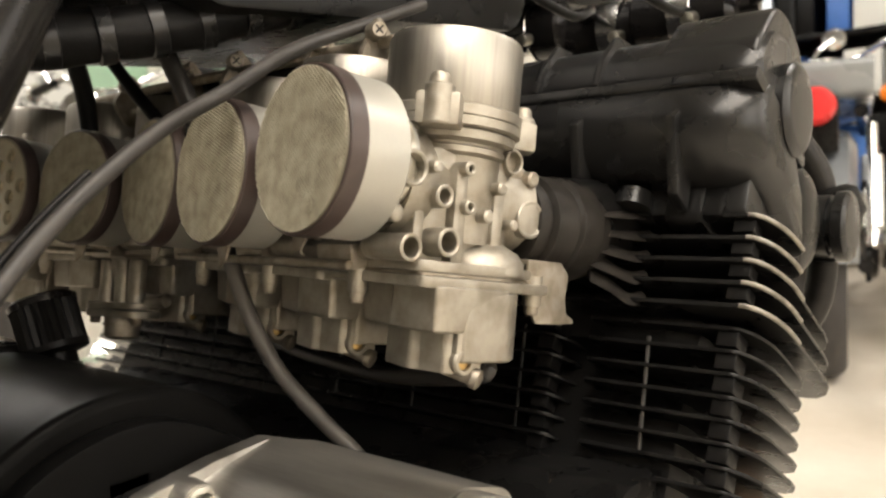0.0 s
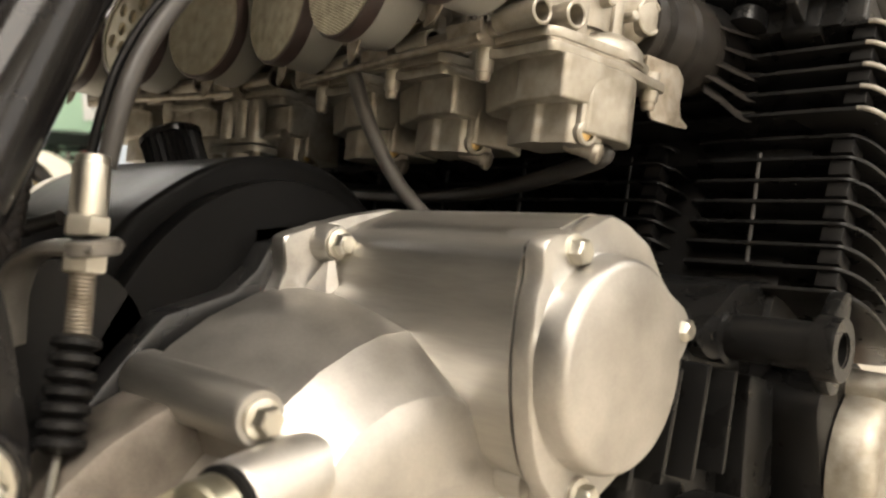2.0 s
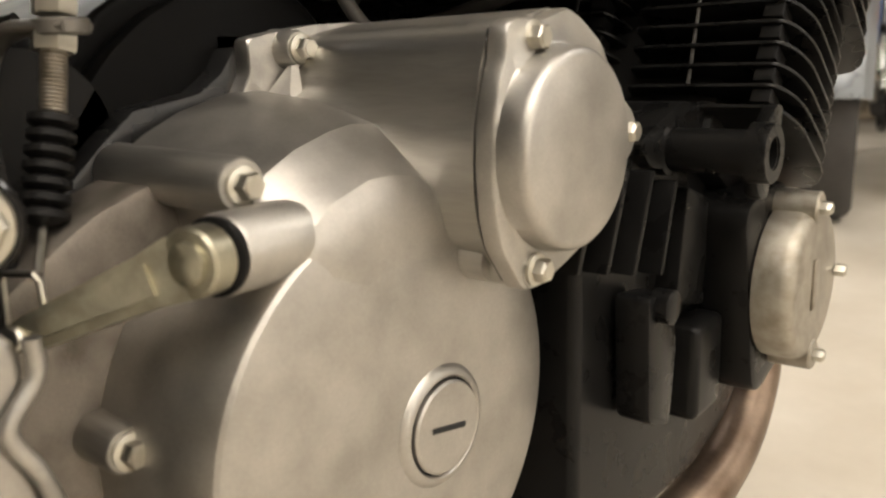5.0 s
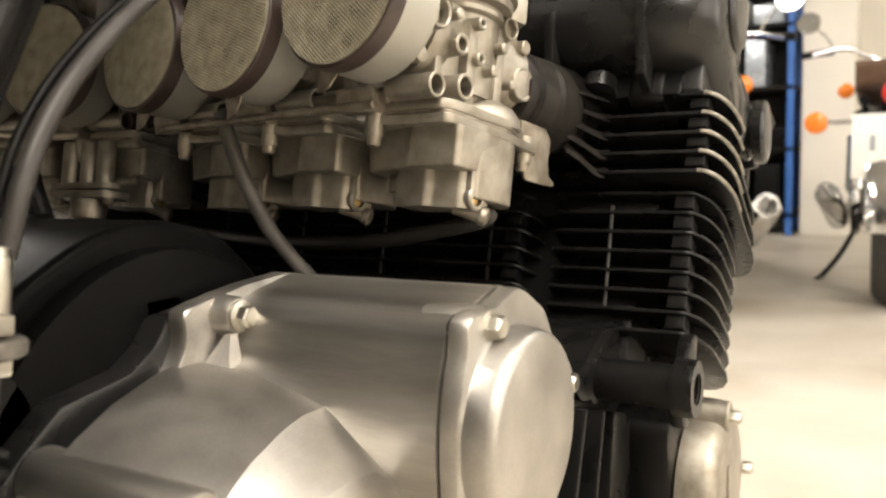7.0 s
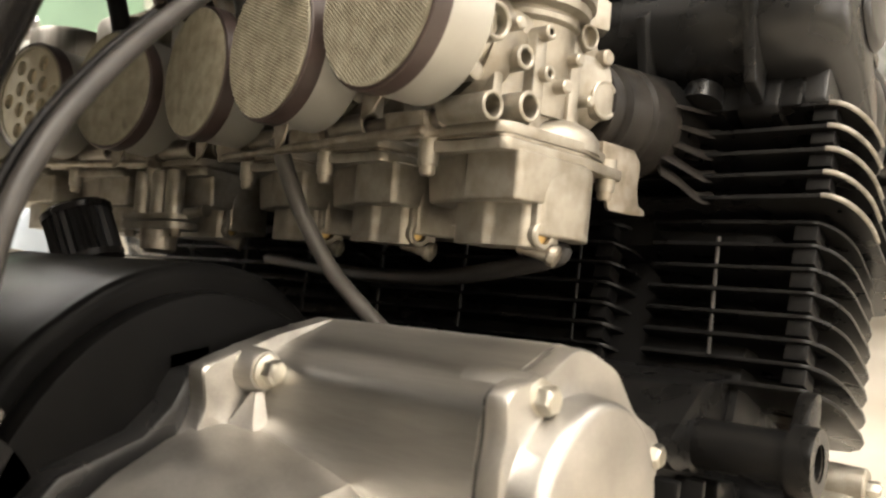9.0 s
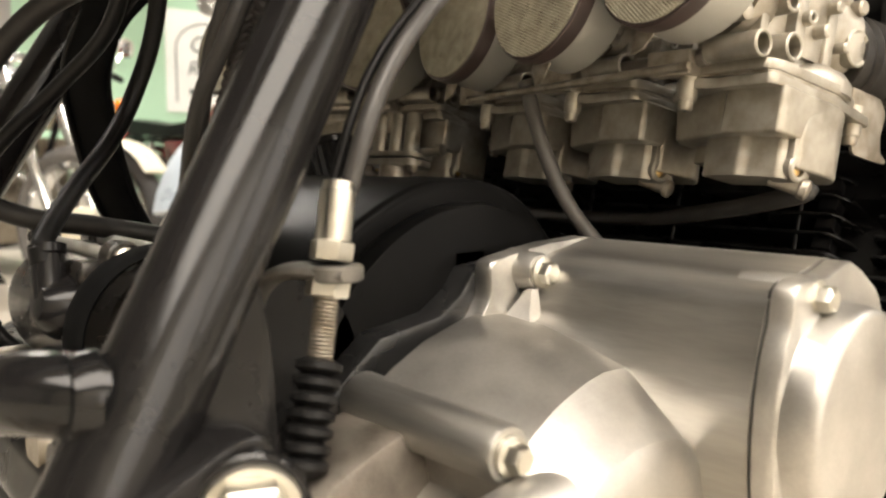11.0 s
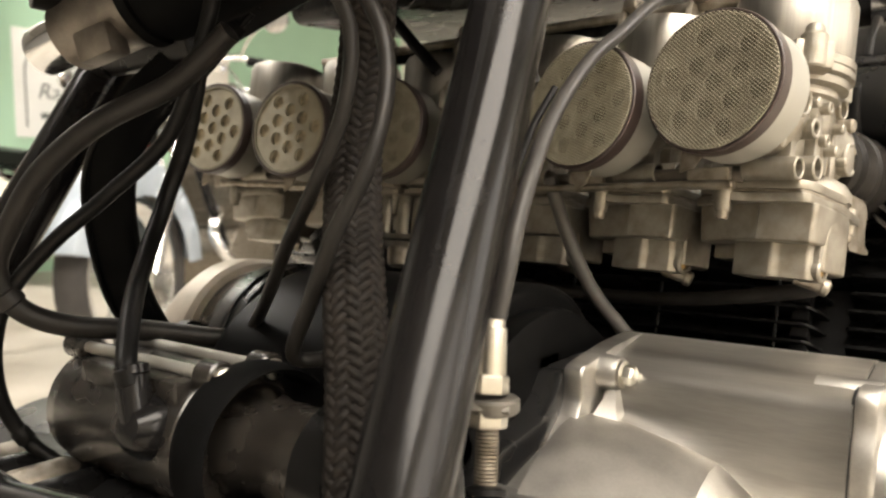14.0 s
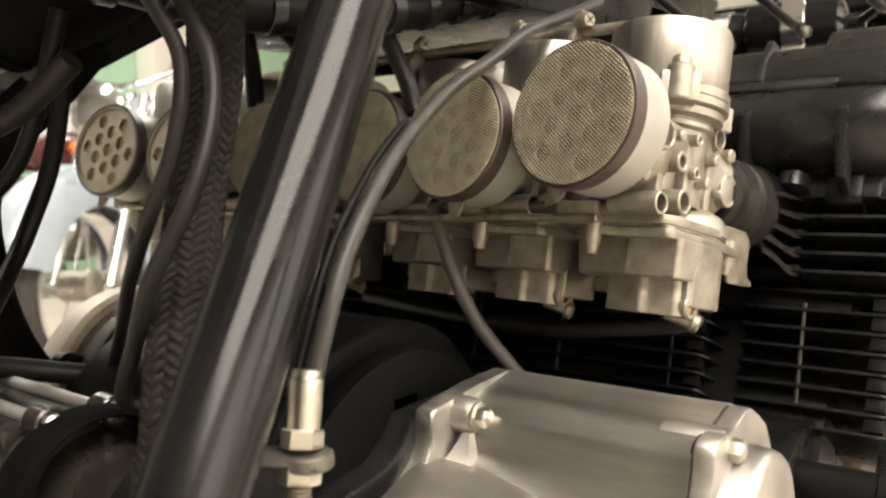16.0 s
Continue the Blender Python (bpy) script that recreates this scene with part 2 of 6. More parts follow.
def prism(outline, axis, lo, hi, bev=0.0, seg=2):
    """A flat outline pulled along x, y or z. outline: pairs of the other two axes, in order."""
    bm = bmesh.new()
    i = "xyz".index(axis)
    j, k = [q for q in range(3) if q != i]

    def at(p, d):
        c = [0, 0, 0]
        c[i], c[j], c[k] = d, p[0], p[1]
        return bm.verts.new(c)
    a, b = [at(p, lo) for p in outline], [at(p, hi) for p in outline]
    bm.faces.new(a), bm.faces.new(b)
    for q in range(len(a)):
        r = (q + 1) % len(a)
        bm.faces.new((a[q], a[r], b[r], b[q]))
    bmesh.ops.recalc_face_normals(bm, faces=bm.faces)
    bevel(bm, bev, seg)
    return bm


def rounded(outline, r, n=5):
    """The outline with its corners rounded."""
    out, m = [], len(outline)
    for i in range(m):
        a, b, c = Vector(outline[i - 1]), Vector(outline[i]), Vector(outline[(i + 1) % m])
        d1, d2 = (a - b), (c - b)
        q = min(r, d1.length * 0.45, d2.length * 0.45)
        p1, p2 = b + d1.normalized() * q, b + d2.normalized() * q
        for k in range(n + 1):
            u = k / n
            out.append(tuple((1 - u) ** 2 * p1 + 2 * u * (1 - u) * b + u * u * p2))
    return out


def merge(*parts_of):
    """One bmesh out of several."""
    bm = parts_of[0]
    for other in parts_of[1:]:
        me = bpy.data.meshes.new("t")
        other.to_mesh(me)
        other.free()
        bm.from_mesh(me)
        bpy.data.meshes.remove(me)
    return bm


def moved(bm, m):
    bmesh.ops.transform(bm, matrix=m, verts=bm.verts)
    return bm


def hex_bolt(name, at, axis, size, height, parent, mat=None, flange=0.0, dome=True):
    """A hexagon head on its flange, as one mesh."""
    mat = mat or ZINC
    prof = [(0, size * 0.58), (height * 0.85, size * 0.58), (height, size * 0.5)]
    bm = lathe(at, axis, prof, 6)
    if flange:
        lathe(Vector(at), axis, [(-0.0004, flange), (height * 0.18, flange), (height * 0.28, size * 0.55)], 24, bm)
    if dome:
        lathe(Vector(at) + Vector(axis).normalized() * height, axis, [(-0.0004, size * 0.42), (0.0005, size * 0.38)], 20, bm)
    return part(name, bm, mat, parent)


def cap_screw(name, at, axis, r, height, parent, mat=None):
    """A round screw head with a cross slot."""
    bm = lathe(at, axis, [(0, r), (height * 0.7, r), (height, r * 0.75)], 20)
    a, u, v = frame_of(axis)
    top = Vector(at) + a * height
    ob = part(name, bm, mat or ZINC, parent)
    slot = bmesh.new()
    for w in (u, v):
        p = v if w is u else u
        c = [top + a * 0.00015 + w * r * 0.6 * s + p * r * 0.1 * q for s, q in ((1, 1), (-1, 1), (-1, -1), (1, -1))]
        slot.faces.new([slot.verts.new(x) for x in c])
    part("slot", slot, DARK, ob)
    return ob

# ---- the room ----
def room():
    X0, X1, Y0, Y1, H = -5.3, 3.3, -4.5, 6.1, 3.1
    single("floor", box((X0, Y0, -0.1), (X1, Y1, 0)), FLOOR, "pale beige sealed concrete workshop floor", "floor", kind="structure", sharp=0)
    single("ceiling", box((X0, Y0, H), (X1, Y1, H + 0.1)), GREY_WALL, "grey painted workshop ceiling", "ceiling", kind="structure", sharp=0)
    single("wall_southwest", box((X0 - 0.15, Y0, 0), (X0, 1.2, H)), GREY_WALL, "grey painted workshop wall", "wall", kind="structure", sharp=0)
    single("wall_west", box((X0 - 0.15, 1.2, 0), (X0, Y1, H)), GREEN_WALL, "pale green painted workshop wall", "wall", kind="structure", sharp=0)
    single("wall_north", box((X0, Y1, 0), (X1, Y1 + 0.15, H)), WHITE_WALL, "white painted workshop wall", "wall", kind="structure", sharp=0)
    east = [(Y0, WINDOWS[0][0], 0, H), (WINDOWS[0][1], WINDOWS[1][0], 0, H), (WINDOWS[1][1], Y1, 0, H)]
    for y0, y1 in WINDOWS:
        east += [(y0, y1, 0, 0.65), (y0, y1, 2.45, H)]
    single("wall_east", merge(*[box((X1, y0, z0), (X1 + 0.15, y1, z1)) for y0, y1, z0, z1 in east]), WHITE_WALL, "white painted workshop wall with two shop windows", "wall", kind="structure", sharp=0)
    for k, (y0, y1) in enumerate(WINDOWS):
        w = thing("window_%d" % (k + 1), "tall white framed shop window full of daylight", "window", (X1, (y0 + y1) / 2, 0.65), kind="structure")
        for name, lo, hi in (("window_sill", (X1 - 0.06, y0 - 0.04, 0.62), (X1 + 0.14, y1 + 0.04, 0.65)), ("jamb", (X1 + 0.02, y0, 0.65), (X1 + 0.12, y0 + 0.05, 2.45)), ("jamb", (X1 + 0.02, y1 - 0.05, 0.65), (X1 + 0.12, y1, 2.45)), ("head", (X1 + 0.02, y0 + 0.05, 2.40), (X1 + 0.12, y1 - 0.05, 2.45))):
            part(name, box(lo, hi, 0.004), WHITE_WALL, w)
        part("pane", box((X1 + 0.085, y0 + 0.05, 0.65), (X1 + 0.093, y1 - 0.05, 2.40)), DAYLIGHT, w, "bright frosted pane")
    single("wall_south", box((X0, Y0 - 0.15, 0), (X1, Y0, H)), GREY_WALL, "grey painted workshop wall", "wall", kind="structure", sharp=0)
    for lx, ly, wide, deep, watts in LAMPS:
        t = thing("ceiling_light", "long white ceiling lamp with a glowing diffuser", "lamp", (lx, ly, H), "ceiling lamps")
        a, b = wide / 2, deep / 2
        part("housing", box((lx - a - 0.02, ly - b - 0.02, H - 0.05), (lx + a + 0.02, ly + b + 0.02, H), 0.01), WHITE_WALL, t)
        part("diffuser", box((lx - a, ly - b, H - 0.09), (lx + a, ly + b, H - 0.0505), 0.01), LENS, t)



room()


# ---- carburettors and filters ----
def hex_cells(radius, pitch, hole, z0, z1, seg=18):
    """A round plate of hexagonal cells, each with a round hole through it (axis y, from z0 to z1 along y)."""
    bm = bmesh.new()
    rows = int(radius / (pitch * 0.866)) + 2

    def held(x, y, z):
        q = math.hypot(x, z)
        f = min(1.0, radius / q) if q else 1.0
        return bm.verts.new((x * f, y, z * f))
    for i in range(-rows, rows + 1):
        for k in range(-rows - 1, rows + 2):
            cx, cz = i * pitch * 0.866, (k + 0.5 * (i % 2)) * pitch
            if math.hypot(cx, cz) > radius + pitch * 0.5:
                continue
            solid = math.hypot(cx, cz) > radius - hole * 1.15
            outer, inner, deep = [], [], []
            for s in range(seg):
                a = 2 * math.pi * s / seg
                ro = pitch * 0.5 / math.cos((a % (math.pi / 3)) - math.pi / 6)
                outer.append(held(cx + ro * math.cos(a), z0, cz + ro * math.sin(a)))
                inner.append(held(cx + hole * math.cos(a), z0, cz + hole * math.sin(a)))
                deep.append(held(cx + hole * math.cos(a), z1, cz + hole * math.sin(a)))
            if solid:
                bm.faces.new(inner)
            for s in range(seg):
                n = (s + 1) % seg
                bm.faces.new((outer[s], outer[n], inner[n], inner[s]))
                if not solid:
                    bm.faces.new((inner[s], inner[n], deep[n], deep[s]))
    bmesh.ops.remove_doubles(bm, verts=bm.verts, dist=0.00005)
    return bm


def air_filter(meshed=True):
    """Local: the face's centre at the origin, the axis along y, the mouth towards -y."""
    t = thing("air_filter", "round silver pod air filter with a wire mesh face" if meshed else "round silver pod air filter with an open honeycomb face", "air filter", group="pod filters on the carburettors")
    R = 0.036
    part("body", lathe((0, 0.0095, 0), (0, 1, 0), [(0, R - 0.0006), (0.0005, R), (0.0215, R), (0.0235, R - 0.002), (0.0245, 0.026), (0.036, 0.025), (0.036, 0)], 48), POD_SILVER, t)
    part("band", ring((0, 0.0093, 0), (0, -1, 0), R + 0.0008, R - 0.0015, 0.0085, 48), BAND, t, "dark brown rubber band")
    # meshed filters get a much darker brown foam than the open ones
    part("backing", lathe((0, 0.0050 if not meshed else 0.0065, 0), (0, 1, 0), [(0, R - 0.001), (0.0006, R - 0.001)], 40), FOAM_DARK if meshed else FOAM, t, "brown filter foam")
    part("perforated_plate", hex_cells(R - 0.0028, 0.0142, 0.0052, 0.0022, 0.0050), PLATE if meshed else OPEN_PLATE, t, "plate with a honeycomb of round holes")
    part("rim", ring((0, 0.0032, 0), (0, -1, 0), R - 0.0014, R - 0.0034, 0.0026, 48), PLATE, t)
    # crossed wires, each bent over the next
    bm = bmesh.new()
    pitch, w = 0.00150, 0.00027
    m = int((R - 0.001) / pitch)
    for d in range(2):
        for i in range(-m, m + 1):
            c = i * pitch
            h = math.sqrt(max(0, (R - 0.001) ** 2 - c * c))
            y = 0.0 - 0.0003 * d
            quad = [(c - w, y, -h), (c, y - 0.0006, -h), (c + w, y, -h), (c + w, y, h), (c, y - 0.0006, h), (c - w, y, h)]
            if d:
                quad = [(q[2], q[1], q[0]) for q in quad]
            v = [bm.verts.new(q) for q in quad]
            bm.faces.new((v[0], v[1], v[4], v[5]))
            bm.faces.new((v[1], v[2], v[3], v[4]))
    rot = Matrix.Rotation(radians(28), 4, "Y")
    if meshed:
        part("wire_mesh", moved(bm, rot), WIRE, t, "fine woven wire mesh", sharp=0)
    else:
        bm.free()
    # clamp and its tail under the filter
    part("clamp", lathe((0, 0.0345, 0), (0, 1, 0), [(0, 0.0262), (0, 0.0272), (0.007, 0.0272), (0.007, 0.0262)], 36), ZINC, t)
    part("clamp_tail", prism([(-0.012, -0.030), (0.004, -0.031), (-0.002, -0.043), (-0.009, -0.047)], "y", 0.012, 0.0132, 0.0003), CAST_DULL, t)
    return t


def carburettor():
    """Local: the origin at the filter's face centre, y along the bore towards the engine, x to the bike's right."""
    t = thing("carburettor", "cast aluminium constant-velocity carburettor with a square float bowl", "carburettor", group="six carburettors in a row")
    # main casting: bore, vertical body, deck over the bowl
    bore = lathe((0.003, 0.040, -0.004), (0.02, 1, -0.06), [(0, 0.0255), (0.004, 0.0265), (0.012, 0.0262), (0.018, 0.0215), (0.050, 0.0205), (0.064, 0.022), (0.080, 0.0235)], 36)
    body = prism(rounded([(-0.016, 0.050), (0.020, 0.050), (0.024, 0.066), (0.024, 0.102), (0.014, 0.114), (-0.010, 0.114), (-0.016, 0.098)], 0.006), "z", -0.045, 0.012, 0.0015)
    part("body", merge(bore, body, lathe((0.003, 0.081, -0.030), (0, 0, 1), [(0, 0.024), (0.044, 0.0255), (0.050, 0.0285)], 36)), CAST, t)
    for y0, y1, x1, z0, z1 in ((0.064, 0.0715, 0.0290, -0.042, 0.004), (0.090, 0.0975, 0.0275, -0.040, 0.000), (0.0440, 0.0500, 0.0255, -0.040, -0.006)):
        part("rib", box((-0.004, y0, z0), (x1, y1, z1), 0.0018), CAST, t)
    part("deck", prism(rounded([(-0.0360, 0.072), (-0.0320, 0.0600), (-0.0150, 0.0530), (-0.0130, 0.0400), (0.033, 0.041), (0.0372, 0.047), (0.0372, 0.094), (0.027, 0.124), (-0.010, 0.124), (-0.0290, 0.113), (-0.0360, 0.103)], 0.004), "z", -0.0445, -0.0395, 0.001), CAST, t)
    part("hump", lathe((0.014, 0.095, -0.043), (0, 0, 1), [(0, 0.0235), (0.006, 0.0230), (0.0105, 0.0195), (0.0140, 0.013), (0.0158, 0.006), (0.016, 0)], 28), CAST, t)
    # neck, flange and vacuum cap
    part("neck", lathe((0.003, 0.080, 0.010), (0, 0, 1), [(0, 0.0255), (0.0015, 0.0278), (0.0040, 0.0278), (0.0050, 0.0264), (0.0060, 0.0264), (0.0072, 0.0318), (0.0110, 0.0322), (0.0120, 0.0308)], 44), CAST, t)
    part("flange", lathe((0.003, 0.080, 0.0218), (0, 0, 1), [(0, 0.0325), (0.001, 0.0343), (0.0048, 0.0343), (0.0053, 0.0336), (0.0058, 0.0343), (0.0100, 0.0343), (0.011, 0.0332)], 48), CAST, t)
    part("cap", lathe((0.003, 0.080, 0.0328), (0, 0, 1), [(0, 0.0323), (0.001, 0.0328), (0.0310, 0.0328), (0.0340, 0.0316), (0.0350, 0.0290), (0.0352, 0)], 56), BRUSHED, t, "brushed aluminium vacuum chamber cap")
    for a in (205, 310, 75):
        ux, uy = math.cos(radians(a)), math.sin(radians(a))
        px, py = 0.003 + 0.0405 * ux, 0.080 + 0.0405 * uy
        lug = lathe((px, py, 0.0195), (0, 0, 1), [(0, 0.0060), (0.001, 0.0068), (0.017, 0.0068), (0.018, 0.0060)], 20)
        web = moved(box((-0.014, -0.0100, 0.0195), (0.0035, 0.0100, 0.0340), 0.0015), Matrix.Translation((px, py, 0)) @ Matrix.Rotation(radians(a), 4, "Z"))
        part("lug", merge(lug, web), CAST, t)
        cap_screw("screw", (px, py, 0.0372), (0, 0, 1), 0.0048, 0.0054, t, CAST)
    # bowl with its chamfered corner, flange, sump and drain
    bowl = prism(rounded([(-0.0360, 0.080), (-0.0352, 0.0690), (-0.0305, 0.0612), (0.0095, 0.0474), (0.0385, 0.0488), (0.0396, 0.0520), (0.0384, 0.094), (0.027, 0.112), (-0.026, 0.112), (-0.0360, 0.102)], 0.0013, 3), "z", -0.0705, -0.0500, 0.0036, 3)
    for v in bowl.verts:
        f = (-0.0500 - v.co.z) / 0.019
        v.co.x += -0.0014 * f * (1 if v.co.x > 0.01 else -1)
        v.co.y += -0.0014 * f * (1 if v.co.y > 0.07 else -1)
    part("bowl", bowl, CAST, t)
    part("bowl_flange", prism(rounded([(-0.0378, 0.072), (-0.0330, 0.0592), (-0.0150, 0.0525), (-0.0135, 0.0385), (-0.003, 0.0382), (0.004, 0.0418), (0.035, 0.0418), (0.0378, 0.045), (0.0378, 0.094), (0.031, 0.1310), (0.012, 0.1310), (0.005, 0.116), (-0.0300, 0.114), (-0.0378, 0.104)], 0.0035, 4), "z", -0.0512, -0.0462, 0.0010), CAST, t)
    part("gasket", prism(rounded([(-0.0365, 0.072), (-0.0320, 0.0605), (-0.0140, 0.0535), (-0.0125, 0.0395), (0.0345, 0.0425), (0.0368, 0.046), (0.0368, 0.094), (0.026, 0.124), (-0.008, 0.120), (-0.0290, 0.113), (-0.0365, 0.103)], 0.0035, 4), "z", -0.0460, -0.0447), CAST_DULL, t)
    part("deep_well", prism(rounded([(-0.010, 0.070), (0.0384, 0.066), (0.0384, 0.098), (0.028, 0.112), (-0.010, 0.108)], 0.005, 4), "z", -0.0835, -0.0510, 0.0050, 3), CAST, t)
    sump = prism(rounded([(-0.008, 0.0610), (0.0150, 0.0560), (0.0185, 0.0590), (0.0320, 0.0620), (0.0345, 0.066), (0.0345, 0.084), (-0.008, 0.086)], 0.0016, 3), "z", -0.0885, -0.0680, 0.0018, 2)
    part("sump", sump, CAST, t)
    part("sump_left", prism(rounded([(-0.029, 0.078), (-0.004, 0.070), (-0.004, 0.098), (-0.029, 0.098)], 0.002, 3), "z", -0.0790, -0.0675, 0.002), CAST, t)
    part("drain_boss", merge(lathe((0.0255, 0.0705, -0.0830), (1, 0, 0), [(0, 0.0064), (0.011, 0.0064), (0.012, 0.0056), (0.012, 0.0040), (0.0085, 0.0040)], 24), box((0.022, 0.0650, -0.0830), (0.0372, 0.0760, -0.0680), 0.0015)), CAST, t)
    part("drain_screw", lathe((0.0330, 0.0705, -0.0830), (1, 0, 0), [(0, 0.0036), (0.0028, 0.0036), (0.0034, 0.0028)], 16), BRASS, t, "brass drain screw")
    part("drain_spigot", lathe((0.022, 0.073, -0.0865), (0.66, 0.36, -0.22), [(0, 0.0042), (0.013, 0.0038), (0.014, 0.0048), (0.017, 0.0048), (0.018, 0.003)], 16), CAST_DULL, t)
    for sx, sy in ((-0.0065, 0.0405), (0.027, 0.1225)):
        part("screw_boss", lathe((sx, sy, -0.0570), (0, 0, 1), [(0, 0.0042), (0.001, 0.0047), (0.0150, 0.0047)], 18), CAST, t)
        cap_screw("screw", (sx, sy, -0.0568), (0, 0, -1), 0.0036, 0.0046, t, CAST_DULL)
    # ports on the outer side
    for (py, pz, ro, ri, x0, ln) in ((0.0370, -0.0350, 0.0060, 0.0044, 0.006, 0.028), (0.0580, -0.0310, 0.0066, 0.0047, 0.008, 0.0265), (0.0545, -0.0110, 0.0053, 0.0033, 0.012, 0.021),
                                     (0.0678, 0.0030, 0.0034, 0.0014, 0.012, 0.022), (0.0702, -0.0140, 0.0034, 0.0016, 0.014, 0.019), (0.0345, -0.0015, 0.0080, 0.0060, 0.014, 0.0205), (0.1030, 0.0120, 0.0062, 0.0048, 0.010, 0.0165)):
        part("port", ring((x0, py, pz), (1, 0, 0), ro, ri, ln, 26), CAST, t)
        part("port_bore", lathe((x0 + ln * 0.55, py, pz), (1, 0, 0), [(0, ri), (0.0006, ri)], 18), CAST if ro > 0.0075 else CAST_DULL, t)
    for (py, pz, r, ln) in ((0.0462, 0.0005, 0.0028, 0.033), (0.0815, -0.0170, 0.0032, 0.030), (0.0900, -0.003, 0.003, 0.029), (0.1010, -0.0190, 0.0026, 0.028), (0.034, -0.0205, 0.004, 0.022)):
        part("stud", lathe((0.004, py, pz), (1, 0, 0), [(0, r), (ln - 0.0008, r), (ln, r * 0.7)], 16), CAST, t)
    part("lever", merge(prism(rounded([(0.088, 0.020), (0.100, 0.020), (0.114, 0.010), (0.122, 0.000), (0.116, -0.004), (0.100, 0.010)], 0.003), "x", 0.020, 0.0225, 0.0004), lathe((0.018, 0.1165, 0.0055), (1, 0, 0), [(0, 0.004), (0.009, 0.004), (0.010, 0.003)], 16)), CAST_DULL, t)
    # throttle shaft end with its round plug
    part("shaft_housing", lathe((0.0, 0.1165, -0.0145), (1, 0, 0), [(0, 0.0140), (0.012, 0.0140), (0.021, 0.0105)], 28), CAST_DULL, t)
    part("plug_ring", ring((0.022, 0.1165, -0.0145), (1, 0, 0), 0.0095, 0.0074, 0.006, 30), CAST, t)
    part("plug", lathe((0.022, 0.1165, -0.0145), (1, 0, 0), [(0, 0.0074), (0.0052, 0.0074), (0.0055, 0.006)], 26), CAST, t)
    # rubber intake boot
    part("boot", lathe((0.005, 0.122, -0.0145), (0.0, 1, -0.02), [(0, 0.0215), (0.001, 0.0240), (0.007, 0.0245), (0.0085, 0.0232), (0.011, 0.0232), (0.0125, 0.0262), (0.026, 0.0272), (0.0275, 0.0258), (0.0295, 0.0258), (0.031, 0.0282), (0.046, 0.0288), (0.049, 0.0275), (0.056, 0.026)], 36), BOOT, t, "ribbed black rubber intake boot")
    return t


BANK = [(0.205, 0.169, 0.636, -8.3), (0.126, 0.1805, 0.6345, -8.3), (0.0465, 0.192, 0.633, -8.3), (-0.041, 0.1905, 0.633, 8.3), (-0.1215, 0.178, 0.636, 8.3), (-0.203, 0.165, 0.640, 8.3)]
PODS = [(0.207, 0.1665, 0.6384), (0.1285, 0.1750, 0.6325), (0.0475, 0.1885, 0.6295), (-0.039, 0.1870, 0.6295), (-0.1195, 0.1725, 0.6320), (-0.197, 0.1590, 0.6355)]
CARB, POD, OPEN_POD = carburettor(), air_filter(), air_filter(False)
TILT = Matrix.Rotation(radians(-11), 4, "X")
for i, (bx, by, bz, yaw) in enumerate(BANK):
    m = pose(bx, by, bz, 0, 0, yaw) @ TILT
    c = CARB if i == 0 else copy_thing(CARB, m)
    mp = pose(*PODS[i], 0, 0, yaw) @ TILT @ Matrix.Rotation(radians((12, -6, 4, 0, -2, 9)[i]), 4, "Y")
    p = POD if i == 0 else OPEN_POD if i == 4 else copy_thing(OPEN_POD if i == 5 else POD, mp)
    c.matrix_basis, p.matrix_basis = m, mp


def bracket():
    """The outer carburettor's steel hook bracket."""
    m = pose(*BANK[0][:3], 0, 0, BANK[0][3]) @ TILT
    pts = rounded([(0.116, -0.0350), (0.141, -0.0340), (0.1475, -0.0400), (0.1460, -0.0520), (0.1480, -0.0600), (0.1540, -0.0625), (0.1540, -0.0648), (0.143, -0.0655), (0.124, -0.0655), (0.118, -0.052), (0.116, -0.046)], 0.002)
    return single("carburettor_bracket", moved(merge(prism(pts, "x", 0.0270, 0.0290, 0.0004), box((0.010, 0.116, -0.0362), (0.0290, 0.141, -0.0340), 0.0004)), m), CAST_DULL, "bent steel bracket bolted to the carburettor flange", "bracket")


bracket()


def rails():
    for bank, yaw in ((BANK[:3], -8.3), (BANK[3:], 8.3)):
        a, b = Vector(bank[0][:3]), Vector(bank[2][:3])
        d = (b - a).normalized()
        for off, r, mat, name, lab in (((0, 0.030, -0.0440), 0.0042, OILY, "linkage_rail", "dull steel rail joining the carburettors"), ((0, 0.018, -0.0490), 0.0022, CAST_DULL, "choke_rod", "thin bright choke rod across the carburettors")):
            o = pose(0, 0, 0, 0, 0, yaw) @ Vector(off)
            single(name, rod(a + o - d * 0.005, b + o + d * 0.012, r, 14, 0.0006), mat, lab, "rod", "carburettor linkage")
        for q in bank:
            o = pose(0, 0, 0, 0, 0, yaw) @ Vector((-0.012, 0.026, -0.046))
            p = Vector(q[:3]) + o
            single("rail_block", box(p - Vector((0.011, 0.006, 0.006)), p + Vector((0.012, 0.007, 0.006)), 0.0015), CAST_DULL, "small cast block holding the linkage rail", "bracket", "carburettor linkage")


rails()

# ---- engine ----
LEANED = 32.0
UP = Vector((0, math.sin(radians(LEANED)), math.cos(radians(LEANED))))
FWD = Vector((0, math.cos(radians(LEANED)), -math.sin(radians(LEANED))))


